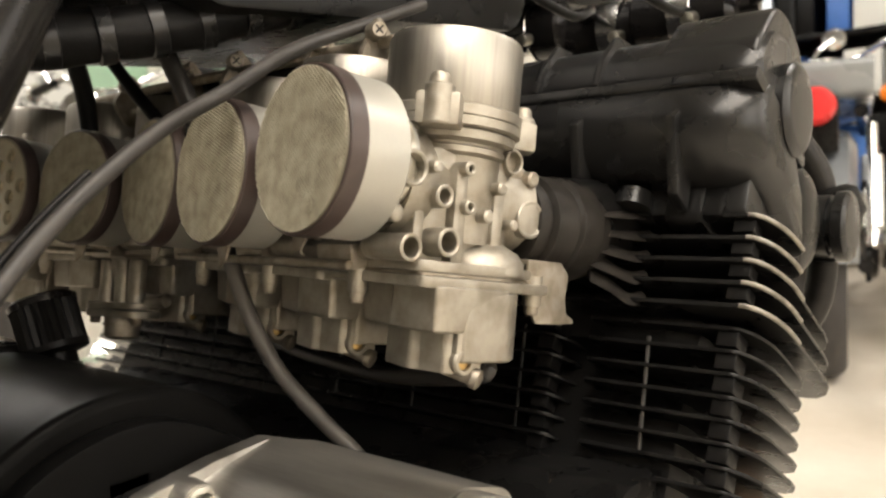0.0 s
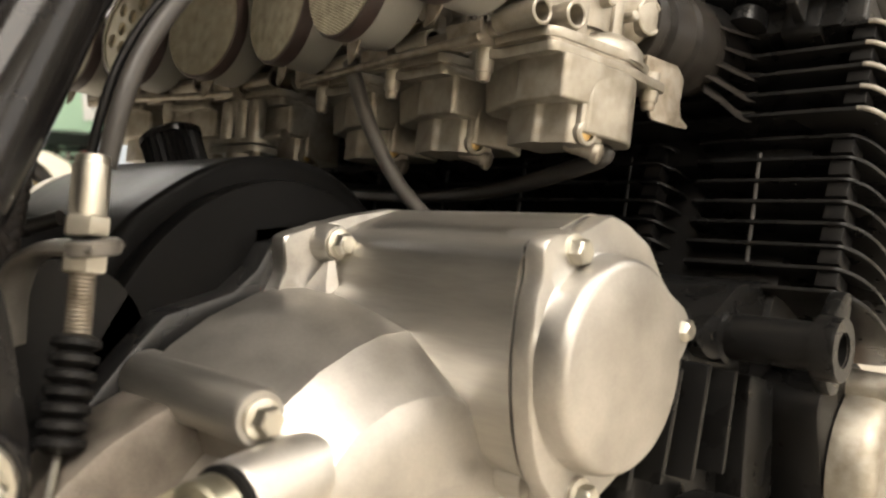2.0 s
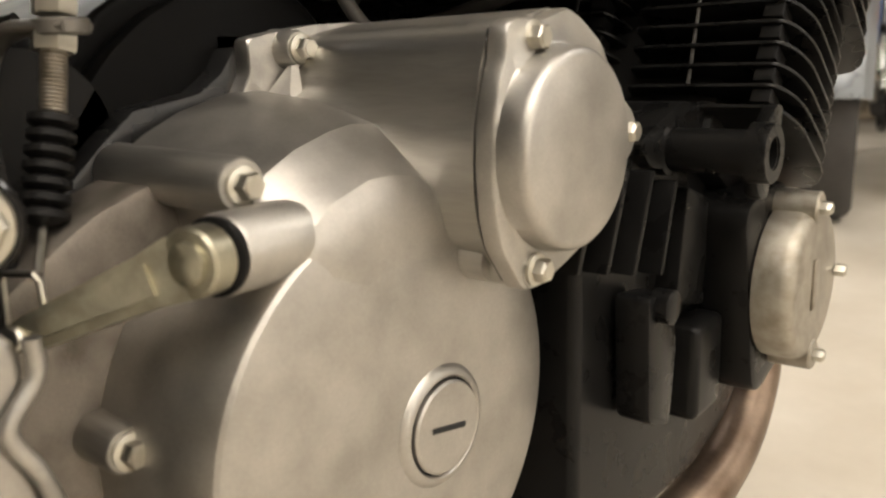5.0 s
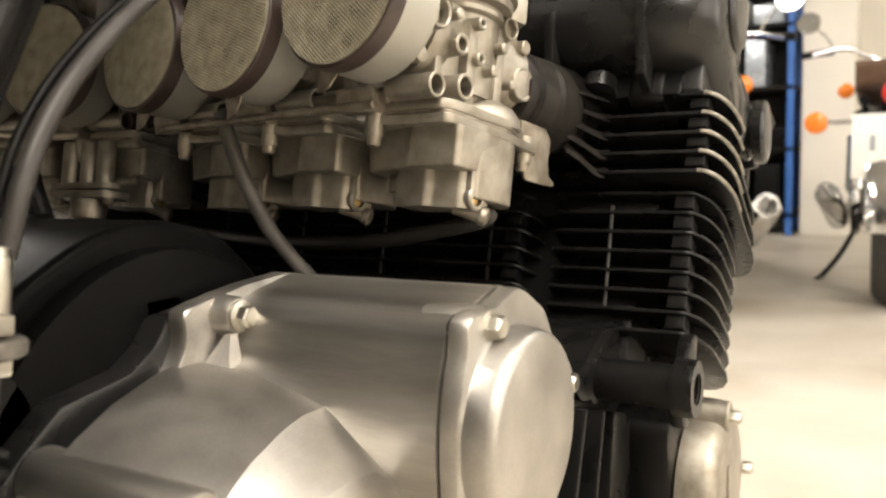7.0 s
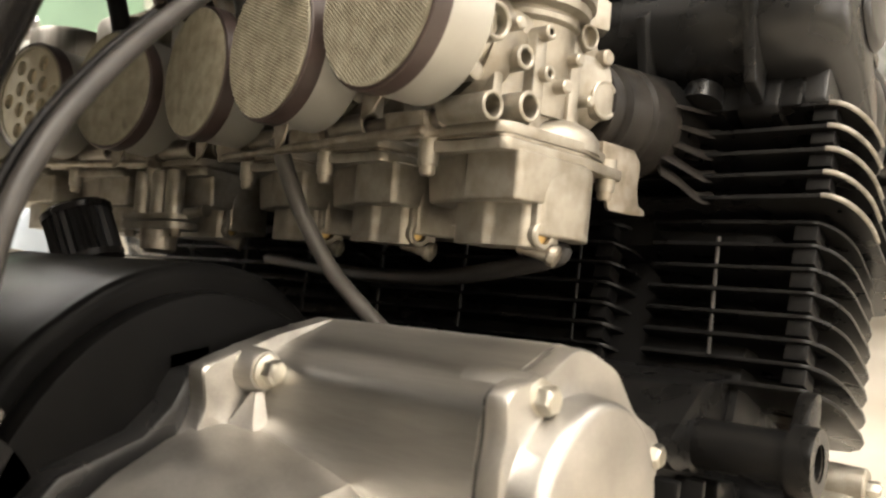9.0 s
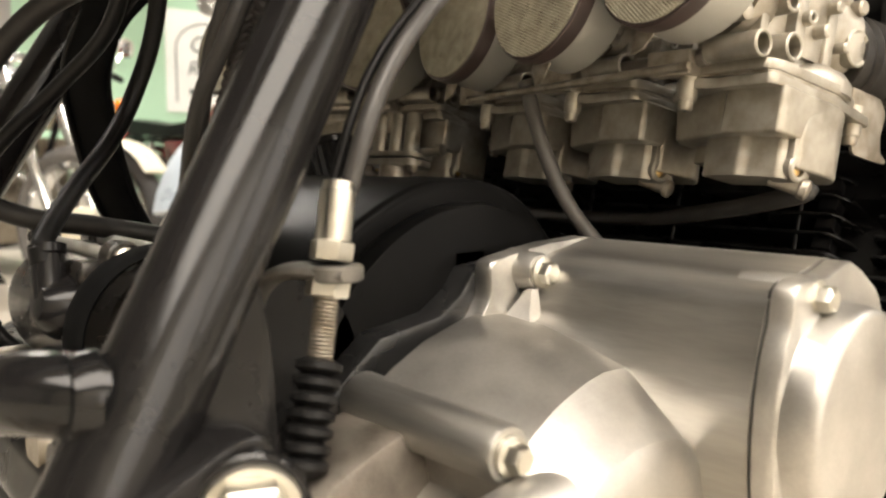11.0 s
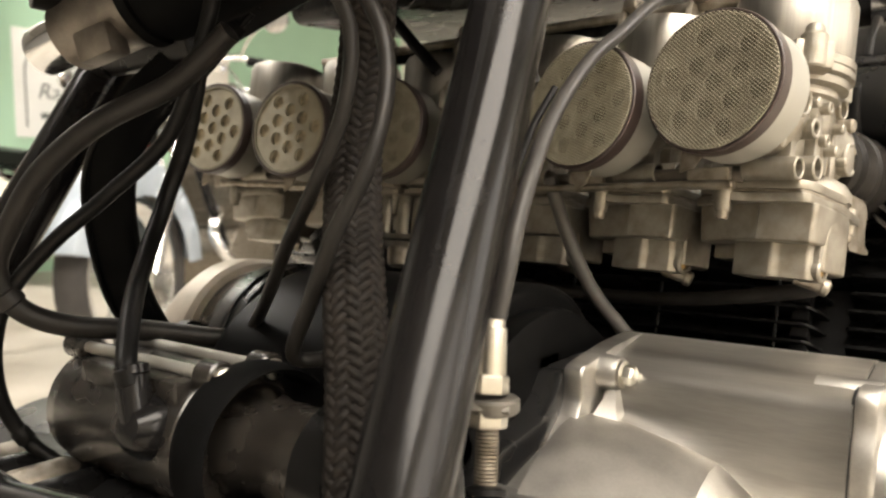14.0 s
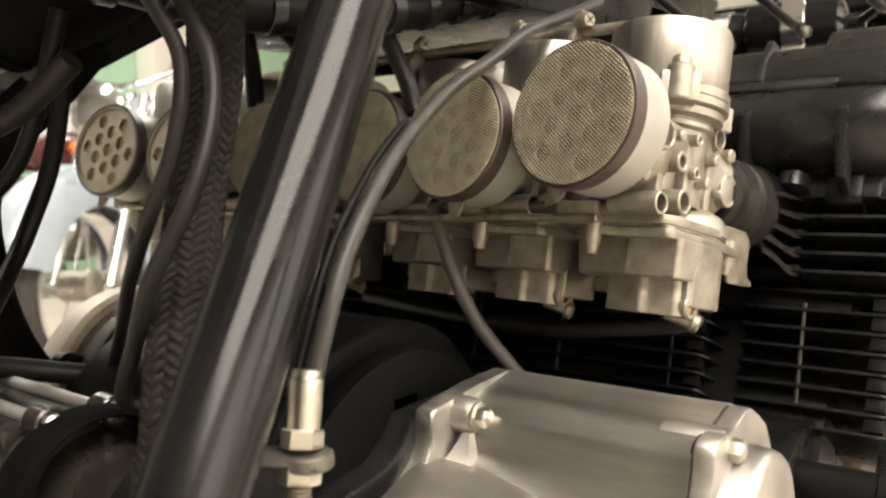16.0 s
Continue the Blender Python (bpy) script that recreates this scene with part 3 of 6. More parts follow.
def loft(sections, closed=True):
    """sections: lists of points, each as long as the others; capped at both ends."""
    bm = bmesh.new()
    rows = [[bm.verts.new(p) for p in s] for s in sections]
    n = len(rows[0])
    for a, b in zip(rows, rows[1:]):
        for k in range(n):
            bm.faces.new((a[k], a[(k + 1) % n], b[(k + 1) % n], b[k]))
    bm.faces.new(rows[0]), bm.faces.new(rows[-1])
    return bm


def fin_edge(x0, x1, depth, left, right):
    """The outline of a fin, seen along the cylinders: elliptic rear corners of half axes left and right, softly rounded front ones."""
    out = [(x0, depth - 0.006), (x0, left[1])]
    out += [(x0 + left[0] * (1 - math.cos(radians(a))), left[1] * (1 - math.sin(radians(a)))) for a in range(15, 91, 15)]
    out += [(x1 - right[0] * (1 - math.sin(radians(a))), right[1] * (1 - math.cos(radians(a)))) for a in range(0, 91, 10)]
    a, b = 0.020, min(0.040, depth - right[1] - 0.002)
    front = [(x1 - a * (1 - math.cos(radians(q))), depth - b * (1 - math.sin(radians(q)))) for q in (0, 22, 45, 68, 90)]
    return [*out, *front, (x0 + 0.006, depth)]


def fin(outline, top_y, top_z, thick):
    """One cooling fin: a plate square to the leaning cylinders."""
    bm = bmesh.new()
    lo, hi = [], []
    for x, d in outline:
        p = Vector((x, top_y, top_z)) + FWD * d
        lo.append(bm.verts.new(p - UP * thick / 2))
        hi.append(bm.verts.new(p + UP * thick / 2))
    bm.faces.new(lo), bm.faces.new(hi)
    for i in range(len(lo)):
        k = (i + 1) % len(lo)
        bm.faces.new((lo[i], lo[k], hi[k], hi[i]))
    bmesh.ops.recalc_face_normals(bm, faces=bm.faces)
    bevel(bm, thick * 0.3, 2, 60)
    return bm


def damper(x, y, z, d, h):
    """A small rubber block wedged between two fins."""
    m = Matrix((Vector((1, 0, 0)), FWD, UP)).transposed().to_4x4()
    return moved(box((-0.0055, 0, -h), (0.0055, d, 0), 0.0008), Matrix.Translation((x, y, z)) @ m)


def cylinder_block():
    t = thing("cylinder_block", "black painted six-cylinder barrel with thin cooling fins", "engine", (0, 0.42, 0.46))
    for i in range(8):
        z = 0.537 - i * 0.0113
        y = 0.352 - i * 0.0035
        for x0, x1, left, right in ((0.2350, 0.3340, (0.003, 0.004), (0.016, 0.036)), (0.020, 0.2225, (0.006, 0.01), (0.016, 0.030)), (-0.336, 0.008, (0.016, 0.036), (0.006, 0.01))):
            part("fin", fin(fin_edge(x0, x1, 0.110, left, right), y, z, 0.0022), BLACK_PAINT, t)
        if i < 7:
            part("damper", damper(0.316, y + 0.002, z - 0.0011, 0.016, 0.0094), RUBBER, t)
            part("damper", damper(0.206, y + 0.004, z - 0.0011, 0.012, 0.0094), RUBBER, t)
    core = prism([(-0.29, 0.03), (0.29, 0.03), (0.29, 0.105), (-0.29, 0.105)], "z", -0.11, 0.02, 0.01)
    m = Matrix((Vector((1, 0, 0)), FWD, UP)).transposed().to_4x4()
    part("core", moved(core, Matrix.Translation((0, 0.352, 0.54)) @ m), BLACK_PAINT, t)
    for x in (0.2725, 0.1905, 0.105, 0.03, -0.05, -0.13, -0.21):
        part("stud", rod((x, 0.3515, 0.5290), (x, 0.3345, 0.4690), 0.0012, 10), CABLE if x == 0.2725 else BLACK_PAINT, t)
    return t


def cylinder_head():
    t = thing("engine_top_end", "black painted cylinder head with five wide fins", "engine", (0, 0.44, 0.58))
    for i, depth in enumerate((0.052, 0.054, 0.140, 0.146, 0.152)):
        z = 0.595 - i * 0.0112
        y = 0.362 - i * 0.004
        line = fin_edge(-0.340, 0.3405, depth, (0.016, 0.040), (0.0165, 0.040))
        f = part("fin", fin(line, y, z, 0.0026), BLACK_PAINT, t, "thin fin with a bare metal edge")
        worn = [Vector((x + 0.0003, y, z)) + FWD * d for x, d in line[8:-6]]
        worn += [Vector((0.3408, y, z)) + FWD * d for d in ((0.042,) if i < 2 else (0.043, 0.047, 0.05))]
        part("worn_edge", sweep(worn, 0.00135, 8, 2), FIN_EDGE, f)
        if i < 4:
            part("damper", damper(0.322, y + 0.003, z - 0.0013, 0.012, 0.0086), RUBBER, t)
    m = Matrix((Vector((1, 0, 0)), FWD, UP)).transposed().to_4x4()
    core = box((-0.30, 0.035, -0.07), (0.30, 0.14, 0.035), 0.01)
    part("core", moved(core, Matrix.Translation((0, 0.362, 0.60)) @ m), BLACK_PAINT, t)
    for i, q in enumerate(BANK):
        a = pose(*q[:3], 0, 0, q[3]) @ TILT @ Vector((0.005, 0.163, -0.012))
        part("intake_port", lathe(a, (0, 1, -0.1), [(0, 0.026), (0.01, 0.026), (0.03, 0.027), (0.06, 0.03)], 28), BLACK_PAINT, t)
        for k in range(5):
            fz, fy = 0.595 - k * 0.0112, 0.362 - k * 0.004
            start = a + Vector((0.019, 0.000, 0.008 - 0.0085 * k))
            web = [start, start + Vector((0.005, 0.010, (fz - start.z) * 0.40)), (a.x + 0.031, fy + 0.000, fz), (a.x + 0.036, fy + 0.010, fz)]
            part("web", sweep(web, (0.007, 0.004), 8, 6, flat=0.14, hint=(0, 1, 0)), BOOT, t)
    return t


def leaned(pairs):
    """Pairs along and square to the leaning cylinders, as y and z."""
    o = Vector((0, 0.362, 0.600))
    return [((o + FWD * d + UP * q).y, (o + FWD * d + UP * q).z) for d, q in pairs]


def cam_cover():
    t = thing("cam_cover", "satin black cast cam cover with a raised joint line", "engine cover", (0, 0.43, 0.66))
    bulge = [(-0.004 + 0.034 * math.cos(radians(a)), 0.040 + 0.030 * math.sin(radians(a))) for a in range(120, 271, 10)]
    lower = leaned([(0.02, 0.055), (-0.030, 0.055), *bulge[2:], (0.03, 0.008), (0.13, 0.005), (0.14, 0.055)])
    # the outer end is rounded and ends short of the front camshaft
    def ended(outline, hub, steps):
        return loft([[(x, hub[0] + (min(y, far) - hub[0]) * f, hub[1] + (z - hub[1]) * f) for y, z in outline] for x, far, f in steps])
    part("lower_body", ended(lower, (0.405, 0.648), ((-0.318, 0.6, 0.9), (-0.310, 0.6, 1), (0.280, 0.6, 1), (0.288, 0.45, 1), (0.300, 0.448, 1), (0.310, 0.446, 0.975), (0.318, 0.444, 0.93), (0.325, 0.442, 0.85), (0.330, 0.440, 0.75), (0.3325, 0.438, 0.64))), BLACK_SATIN, t, sharp=50)
    upper = leaned(rounded([(-0.032, 0.058), (-0.034, 0.074), (-0.025, 0.097), (0.00, 0.106), (0.10, 0.098), (0.135, 0.076), (0.135, 0.058)], 0.010))
    part("upper_body", ended(upper, (0.405, 0.672), ((-0.316, 0.6, 0.88), (-0.312, 0.6, 0.96), (-0.302, 0.6, 1), (0.280, 0.6, 1), (0.288, 0.455, 1), (0.312, 0.450, 1), (0.320, 0.447, 0.97), (0.3255, 0.443, 0.91), (0.329, 0.438, 0.82))), BLACK_SATIN, t, sharp=50)
    bump = leaned(rounded([(-0.030, 0.070), (-0.0325, 0.080), (-0.020, 0.112), (0.00, 0.121), (0.035, 0.117), (0.050, 0.080)], 0.012))
    part("raised_end", prism(bump, "x", 0.272, 0.327, 0.014, 5), BLACK_SATIN, t)
    for x0, x1, far in ((-0.318, 0.286, 0.14), (0.2862, 0.331, 0.055)):
        part("joint", prism(leaned(rounded([(-0.037, 0.052), (-0.037, 0.060), (far, 0.060), (far, 0.052)], 0.003)), "x", x0, x1, 0.001), BLACK_SATIN, t)
    o = Vector((0.310, 0.4165, 0.6485))
    part("end_cap", merge(lathe(o, (1, 0, 0), [(0, 0.022), (0.016, 0.022), (0.0165, 0.0262), (0.0235, 0.0262), (0.0255, 0.024), (0.0262, 0.019), (0.0262, 0)], 40), box((0.316, 0.395, 0.655), (0.327, 0.412, 0.668), 0.003)), BLACK_SATIN, t)
    for x in (0.197, 0.238, 0.07, -0.05, -0.17):
        part("rib", prism(leaned([(-0.0365, 0.060), (-0.0370, 0.077), (-0.0280, 0.1005), (0.00, 0.111), (0.03, 0.107), (0.02, 0.06)]), "x", x - 0.0022, x + 0.0022, 0.001), BLACK_SATIN, t)
    for x in (0.155, 0.235, 0.292, 0.075, 0.0, -0.08, -0.16):
        part("web", prism(leaned([(-0.042, 0.030), (-0.030, 0.050), (-0.010, 0.030), (-0.004, -0.006), (-0.020, -0.004), (-0.030, 0.012)]), "x", x - 0.003, x + 0.003, 0.0012), BLACK_SATIN, t)
    # deck of the head below, with bosses
    part("deck", prism(leaned([(0.0, -0.006), (0.0, 0.014), (0.06, 0.014), (0.06, -0.006)]), "x", -0.31, 0.312, 0.003), BLACK_PAINT, t)
    for x in (0.19, 0.215, 0.262, 0.13, 0.05, -0.03, -0.11):
        part("boss", lathe((x, *leaned([(-0.004, -0.004)])[0]), UP, [(0, 0.011), (0.010, 0.010), (0.011, 0.008)], 6 if x in (0.19, 0.13) else 20), BLACK_SATIN, t)
    part("end_plate", prism(leaned(rounded([(-0.002, -0.010), (-0.004, 0.045), (0.055, 0.045), (0.055, -0.010)], 0.006)), "x", 0.280, 0.302, 0.004), BLACK_PAINT, t)
    part("end_pillar", prism(leaned(rounded([(0.004, -0.004), (0.000, 0.03), (0.036, 0.032), (0.046, -0.004)], 0.005)), "x", 0.285, 0.3225, 0.004), BLACK_SATIN, t)
    # end of the front camshaft's tunnel with its own round cap
    part("front_housing", lathe((0.24, 0.458, 0.584), (1, 0, 0), [(0, 0.038), (0.070, 0.038), (0.080, 0.035), (0.086, 0.028), (0.089, 0.018), (0.090, 0)], 40), BLACK_PAINT, t)
    o = Vector((0.300, 0.530, 0.574))
    part("front_end_cap", lathe(o, (1, 0, 0), [(0, 0.0215), (0.0225, 0.0215), (0.023, 0.0188), (0.0265, 0.0188), (0.027, 0.0240), (0.0335, 0.0240), (0.0352, 0.022), (0.0358, 0.018), (0.0358, 0)], 40), BLACK_SATIN, t)
    part("front_column", prism(leaned(rounded([(0.060, -0.030), (0.056, 0.02), (0.100, 0.02), (0.106, -0.030)], 0.005)), "x", 0.28, 0.316, 0.005), BLACK_PAINT, t)
    return t


def engine_case():
    t = thing("crankcase", "black painted engine crankcase with ribs and bosses", "engine", (0, 0.25, 0.30))
    up = rounded([(-0.06, 0.30), (-0.06, 0.40), (0.02, 0.435), (0.18, 0.44), (0.27, 0.455), (0.325, 0.462), (0.40, 0.43), (0.47, 0.38), (0.47, 0.26), (0.36, 0.20), (0.05, 0.20)], 0.02)
    part("case", prism(up, "x", -0.24, 0.166, 0.008, 3), BLACK_PAINT, t)
    side = rounded([(0.205, 0.445), (0.325, 0.458), (0.40, 0.42), (0.45, 0.36), (0.447, 0.275), (0.425, 0.235), (0.36, 0.215), (0.20, 0.22)], 0.02)
    part("side_case", prism(side, "x", 0.150, 0.276, 0.006, 3), BLACK_PAINT, t)
    # upper deck below the barrels
    part("deck", prism(rounded([(0.25, 0.444), (0.30, 0.462), (0.345, 0.458), (0.44, 0.420), (0.44, 0.400), (0.265, 0.430)], 0.006), "x", 0.150, 0.284, 0.004), BLACK_PAINT, t)
    for k, (ya, za, yb, zb) in enumerate(((0.198, 0.440, 0.180, 0.392), (0.226, 0.434, 0.207, 0.386), (0.254, 0.430, 0.235, 0.379), (0.282, 0.421, 0.267, 0.372))):
        part("rib", prism([(ya, za), (ya + 0.0045, za), (yb + 0.0045, zb), (yb, zb)], "x", 0.272, 0.290, 0.0015), BLACK_PAINT, t)
    part("backing", prism(rounded([(0.33, 0.40), (0.40, 0.41), (0.44, 0.36), (0.43, 0.29), (0.36, 0.27)], 0.02), "x", 0.26, 0.3115, 0.004), BLACK_PAINT, t)
    part("pillar", prism(rounded([(0.300, 0.416), (0.330, 0.405), (0.328, 0.340), (0.288, 0.350)], 0.005), "x", 0.272, 0.290, 0.003), BLACK_PAINT, t)
    part("mount_boss", lathe((0.262, 0.290, 0.437), (1, 0, 0), [(0, 0.0145), (0.022, 0.0145), (0.023, 0.0118), (0.064, 0.0118), (0.065, 0.0155), (0.074, 0.0155), (0.076, 0.0150), (0.076, 0.0085), (0.055, 0.0085)], 32), BLACK_PAINT, t)
    part("mount_face", ring((0.3365, 0.290, 0.437), (1, 0, 0), 0.0152, 0.0085, 0.0012, 32), FIN_EDGE, t)
    part("mount_lug", prism(rounded([(0.285, 0.430), (0.296, 0.412), (0.308, 0.410), (0.322, 0.436), (0.328, 0.458), (0.316, 0.460), (0.298, 0.446)], 0.005), "x", 0.322, 0.330, 0.002), BLACK_PAINT, t)
    part("sensor_boss", merge(prism(rounded([(0.233, 0.37), (0.262, 0.366), (0.268, 0.335), (0.262, 0.29), (0.236, 0.30)], 0.006), "x", 0.280, 0.300, 0.003), box((0.270, 0.306, 0.272), (0.296, 0.346, 0.332), 0.006, 3), lathe((0.296, 0.248, 0.362), (1, 0, 0), [(0, 0.009), (0.010, 0.009), (0.011, 0.007)], 20)), BLACK_PAINT, t)
    return t


def arch():
    t = thing("primary_housing", "smooth satin black arched housing with a raised flange", "engine cover", (0.05, 0.12, 0.45))
    dome = [(0.195, 0.44), (0.190, 0.490), (0.176, 0.512), (0.155, 0.528), (0.126, 0.536), (0.095, 0.534), (0.068, 0.523), (0.044, 0.506), (0.02, 0.470), (0.005, 0.43)]
    dome = [(p.y, p.z) for p in spline([(0, y, z) for y, z in dome], 5)]
    part("dome", prism(dome, "x", -0.03, 0.135, 0.006, 3), SATIN_SHADED, t)
    inner = [(0.185, 0.44), (0.180, 0.485), (0.165, 0.505), (0.126, 0.524), (0.085, 0.520), (0.05, 0.498), (0.02, 0.460), (0.0, 0.43)]
    inner = [(p.y, p.z) for p in spline([(0, y, z) for y, z in inner], 5)]
    part("flange", prism(inner, "x", 0.135, 0.150, 0.003), SATIN_SHADED, t)
    low = [(0.175, 0.43), (0.172, 0.500), (0.112, 0.4985), (0.099, 0.4975), (0.091, 0.487), (0.079, 0.479), (0.064, 0.4765), (0.048, 0.474), (0.033, 0.462), (0.02, 0.45), (-0.03, 0.40), (0.0, 0.38)]
    part("joint", prism(low, "x", 0.14, 0.164, 0.003), BLACK_SATIN, t)
    # block added for the shade of a square recess
    part("recess_block", box((0.128, 0.0985, 0.4800), (0.1500, 0.1200, 0.5050), 0.002), MATTE_BLACK, t, "square matte black block in place of a dark recess")
    return t


cylinder_block(), cylinder_head(), cam_cover(), engine_case(), arch()


def polar(outline, c, n=72):
    """The outline's radius about c in n directions."""
    out = []
    for i in range(n):
        a = 2 * math.pi * i / n
        d = Vector((math.cos(a), math.sin(a)))
        best = 0.0
        for p, q in zip(outline, [*outline[1:], outline[0]]):
            p, q = Vector(p) - Vector(c), Vector(q) - Vector(c)
            e = q - p
            den = d.x * e.y - d.y * e.x
            if abs(den) < 1e-9:
                continue
            s = (p.x * e.y - p.y * e.x) / den
            u = (p.x * d.y - p.y * d.x) / den
            if s > 0 and -1e-6 <= u <= 1 + 1e-6:
                best = max(best, s)
        out.append(best)
    return out


def clutch_cover():
    t = thing("clutch_cover", "polished aluminium clutch cover with hexagon bolts", "engine cover", (0.25, 0.12, 0.42))
    # upper housing: a flat-topped barrel that runs out to the cap, on a flange that reaches far to the rear
    c = (0.150, 0.452)
    base = rounded([(0.0990, 0.5010), (0.1080, 0.5030), (0.136, 0.5070), (0.166, 0.5085), (0.212, 0.490), (0.222, 0.45), (0.205, 0.41), (0.17, 0.39), (0.12, 0.38), (0.07, 0.38), (0.048, 0.41), (0.038, 0.445), (0.0385, 0.4540), (0.0430, 0.4550), (0.0615, 0.4620), (0.0820, 0.4680), (0.0940, 0.4775), (0.0995, 0.4865)], 0.003)
    tip = rounded([(0.1240, 0.4975), (0.1420, 0.5030), (0.1670, 0.5085), (0.195, 0.499), (0.214, 0.470), (0.214, 0.440), (0.197, 0.412), (0.165, 0.402), (0.135, 0.404), (0.1185, 0.420), (0.1150, 0.437), (0.1150, 0.462), (0.1190, 0.482)], 0.005)
    ra, rb = polar(base, c, 180), polar(tip, c, 180)
    secs = []
    steep = ((0.164, 0.0), (0.1725, 0.0), (0.1735, 0.04), (0.1738, 0.80), (0.1750, 0.94), (0.1790, 1.0), (0.188, 1.0), (0.198, 1.0), (0.210, 1.0), (0.225, 1.0), (0.240, 1.0), (0.262, 1.0), (0.2835, 1.0), (0.2842, 0.985))
    slack = ((0.164, 0.0), (0.1725, 0.0), (0.1735, 0.02), (0.1738, 0.04), (0.1760, 0.14), (0.1800, 0.28), (0.188, 0.48), (0.198, 0.66), (0.210, 0.80), (0.225, 0.92), (0.240, 0.985), (0.262, 1.0), (0.2835, 1.0), (0.2842, 0.985))
    for (x, f), (x2, g) in zip(steep, slack):
        row = []
        for i, (a, b) in enumerate(zip(ra, rb)):
            deg = 2.0 * i
            w = min(1.0, max(0.0, (160 - deg) / 22))
            w = w * w * (3 - 2 * w)
            q = g + (f - g) * w
            row.append((x2 + (x - x2) * w, c[0] + (a + (b - a) * q) * math.cos(radians(deg)), c[1] + (a + (b - a) * q) * math.sin(radians(deg))))
        secs.append(row)
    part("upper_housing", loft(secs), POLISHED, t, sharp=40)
    # outer cap: a lugged collar against the joint, then a round drum with a flat face
    mid = (0.1565, 0.452)
    rc = polar(rounded([(0.1240, 0.5005), (0.1300, 0.5035), (0.1480, 0.5030), (0.1670, 0.5080), (0.178, 0.5040), (0.195, 0.494), (0.208, 0.474), (0.226, 0.462), (0.230, 0.453), (0.226, 0.444), (0.208, 0.432), (0.194, 0.412), (0.168, 0.403), (0.146, 0.3965), (0.132, 0.3975), (0.1265, 0.4060), (0.1190, 0.4160), (0.1150, 0.430), (0.1140, 0.447), (0.1150, 0.464), (0.1185, 0.479), (0.1235, 0.4900)], 0.004), mid, 120)
    secs = []
    for x, s, rd in ((0.2848, 0.985, 0), (0.2856, 1.0, 0), (0.2920, 1.0, 0), (0.2933, 0.985, 0.0), (0.2938, 0.975, 0.3), (0.2942, 0.980, 0.85), (0.2952, 0.985, 1), (0.3025, 0.960, 1), (0.3050, 0.940, 1), (0.3063, 0.910, 1), (0.3069, 0.87, 1), (0.3078, 0.3, 1)):
        secs.append([(x, mid[0] + (a * (1 - rd) + 0.0424 * rd) * s * math.cos(2 * math.pi * i / 120), mid[1] + (a * (1 - rd) + 0.0424 * rd) * s * math.sin(2 * math.pi * i / 120)) for i, a in enumerate(rc)])
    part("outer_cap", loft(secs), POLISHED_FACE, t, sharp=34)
    part("joint_gasket", loft([[(x, mid[0] + a * 0.975 * math.cos(2 * math.pi * i / 120), mid[1] + a * 0.975 * math.sin(2 * math.pi * i / 120)) for i, a in enumerate(rc)] for x in (0.2835, 0.2855)]), DARK, t)
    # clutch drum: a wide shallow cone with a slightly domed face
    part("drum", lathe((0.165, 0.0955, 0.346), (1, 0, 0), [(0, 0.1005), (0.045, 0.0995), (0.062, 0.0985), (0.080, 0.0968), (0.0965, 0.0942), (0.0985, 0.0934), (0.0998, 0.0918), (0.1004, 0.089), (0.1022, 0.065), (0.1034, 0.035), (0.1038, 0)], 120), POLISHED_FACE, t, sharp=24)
    # the shoulder over the shaft: a slanted facet between a crest and the drum's face
    crest = [(0.2445, 0.0400, 0.4470), (0.2430, 0.0503, 0.4527), (0.2400, 0.0660, 0.4590), (0.2370, 0.0855, 0.4637), (0.2355, 0.0986, 0.4655), (0.2337, 0.1156, 0.4643), (0.2360, 0.1255, 0.4532), (0.2390, 0.1315, 0.4432), (0.2425, 0.1330, 0.4305), (0.2460, 0.1330, 0.4200), (0.2480, 0.1320, 0.4090)]
    foot_of = [(0.0460, 0.4275), (0.0505, 0.4340), (0.0620, 0.4425), (0.0800, 0.4480), (0.0930, 0.4480), (0.1060, 0.4458), (0.1145, 0.4400), (0.1200, 0.4330), (0.1235, 0.4240), (0.1250, 0.4150), (0.1250, 0.4050)]
    secs = []
    for back, rise in ((0.066, 0.014), (0.040, 0.010), (0.018, 0.0050), (0.005, 0.0012), (0.0006, 0.0), (0.0, -0.0006)):
        row = []
        for k, (x, y, z) in enumerate(crest):
            out = Vector((0, y - 0.0955, z - 0.370)).normalized() * rise * (1.0 if k < 6 else 0.3)
            row.append((x - back, y + out.y, z + out.z))
        secs.append([*row, (0.245 - back, 0.09, 0.385), (0.243 - back, 0.045, 0.410)])
    secs.append([*[(0.2632, y, z) for y, z in foot_of], (0.262, 0.09, 0.385), (0.262, 0.05, 0.410)])
    for x, f in ((0.2652, 0.10), (0.2667, 0.25), (0.2670, 0.45), (0.2669, 0.75)):
        secs.append([*[(x, y + (0.090 - y) * f, z + (0.400 - z) * f) for y, z in foot_of], (x - 0.003, 0.09, 0.385), (x - 0.003, 0.055, 0.410)])
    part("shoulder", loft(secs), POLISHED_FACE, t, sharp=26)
    foot = rounded([(-0.030, 0.418), (0.005, 0.441), (0.03, 0.4500), (0.05, 0.450), (0.10, 0.44), (0.10, 0.25), (-0.030, 0.25), (-0.030, 0.30)], 0.008)
    part("foot", prism(foot, "x", 0.165, 0.203, 0.003), OILY, t, "dull oily unpolished lower rim")
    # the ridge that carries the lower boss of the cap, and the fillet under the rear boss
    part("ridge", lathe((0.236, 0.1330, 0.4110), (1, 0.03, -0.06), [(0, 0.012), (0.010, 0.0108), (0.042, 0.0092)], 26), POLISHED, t)
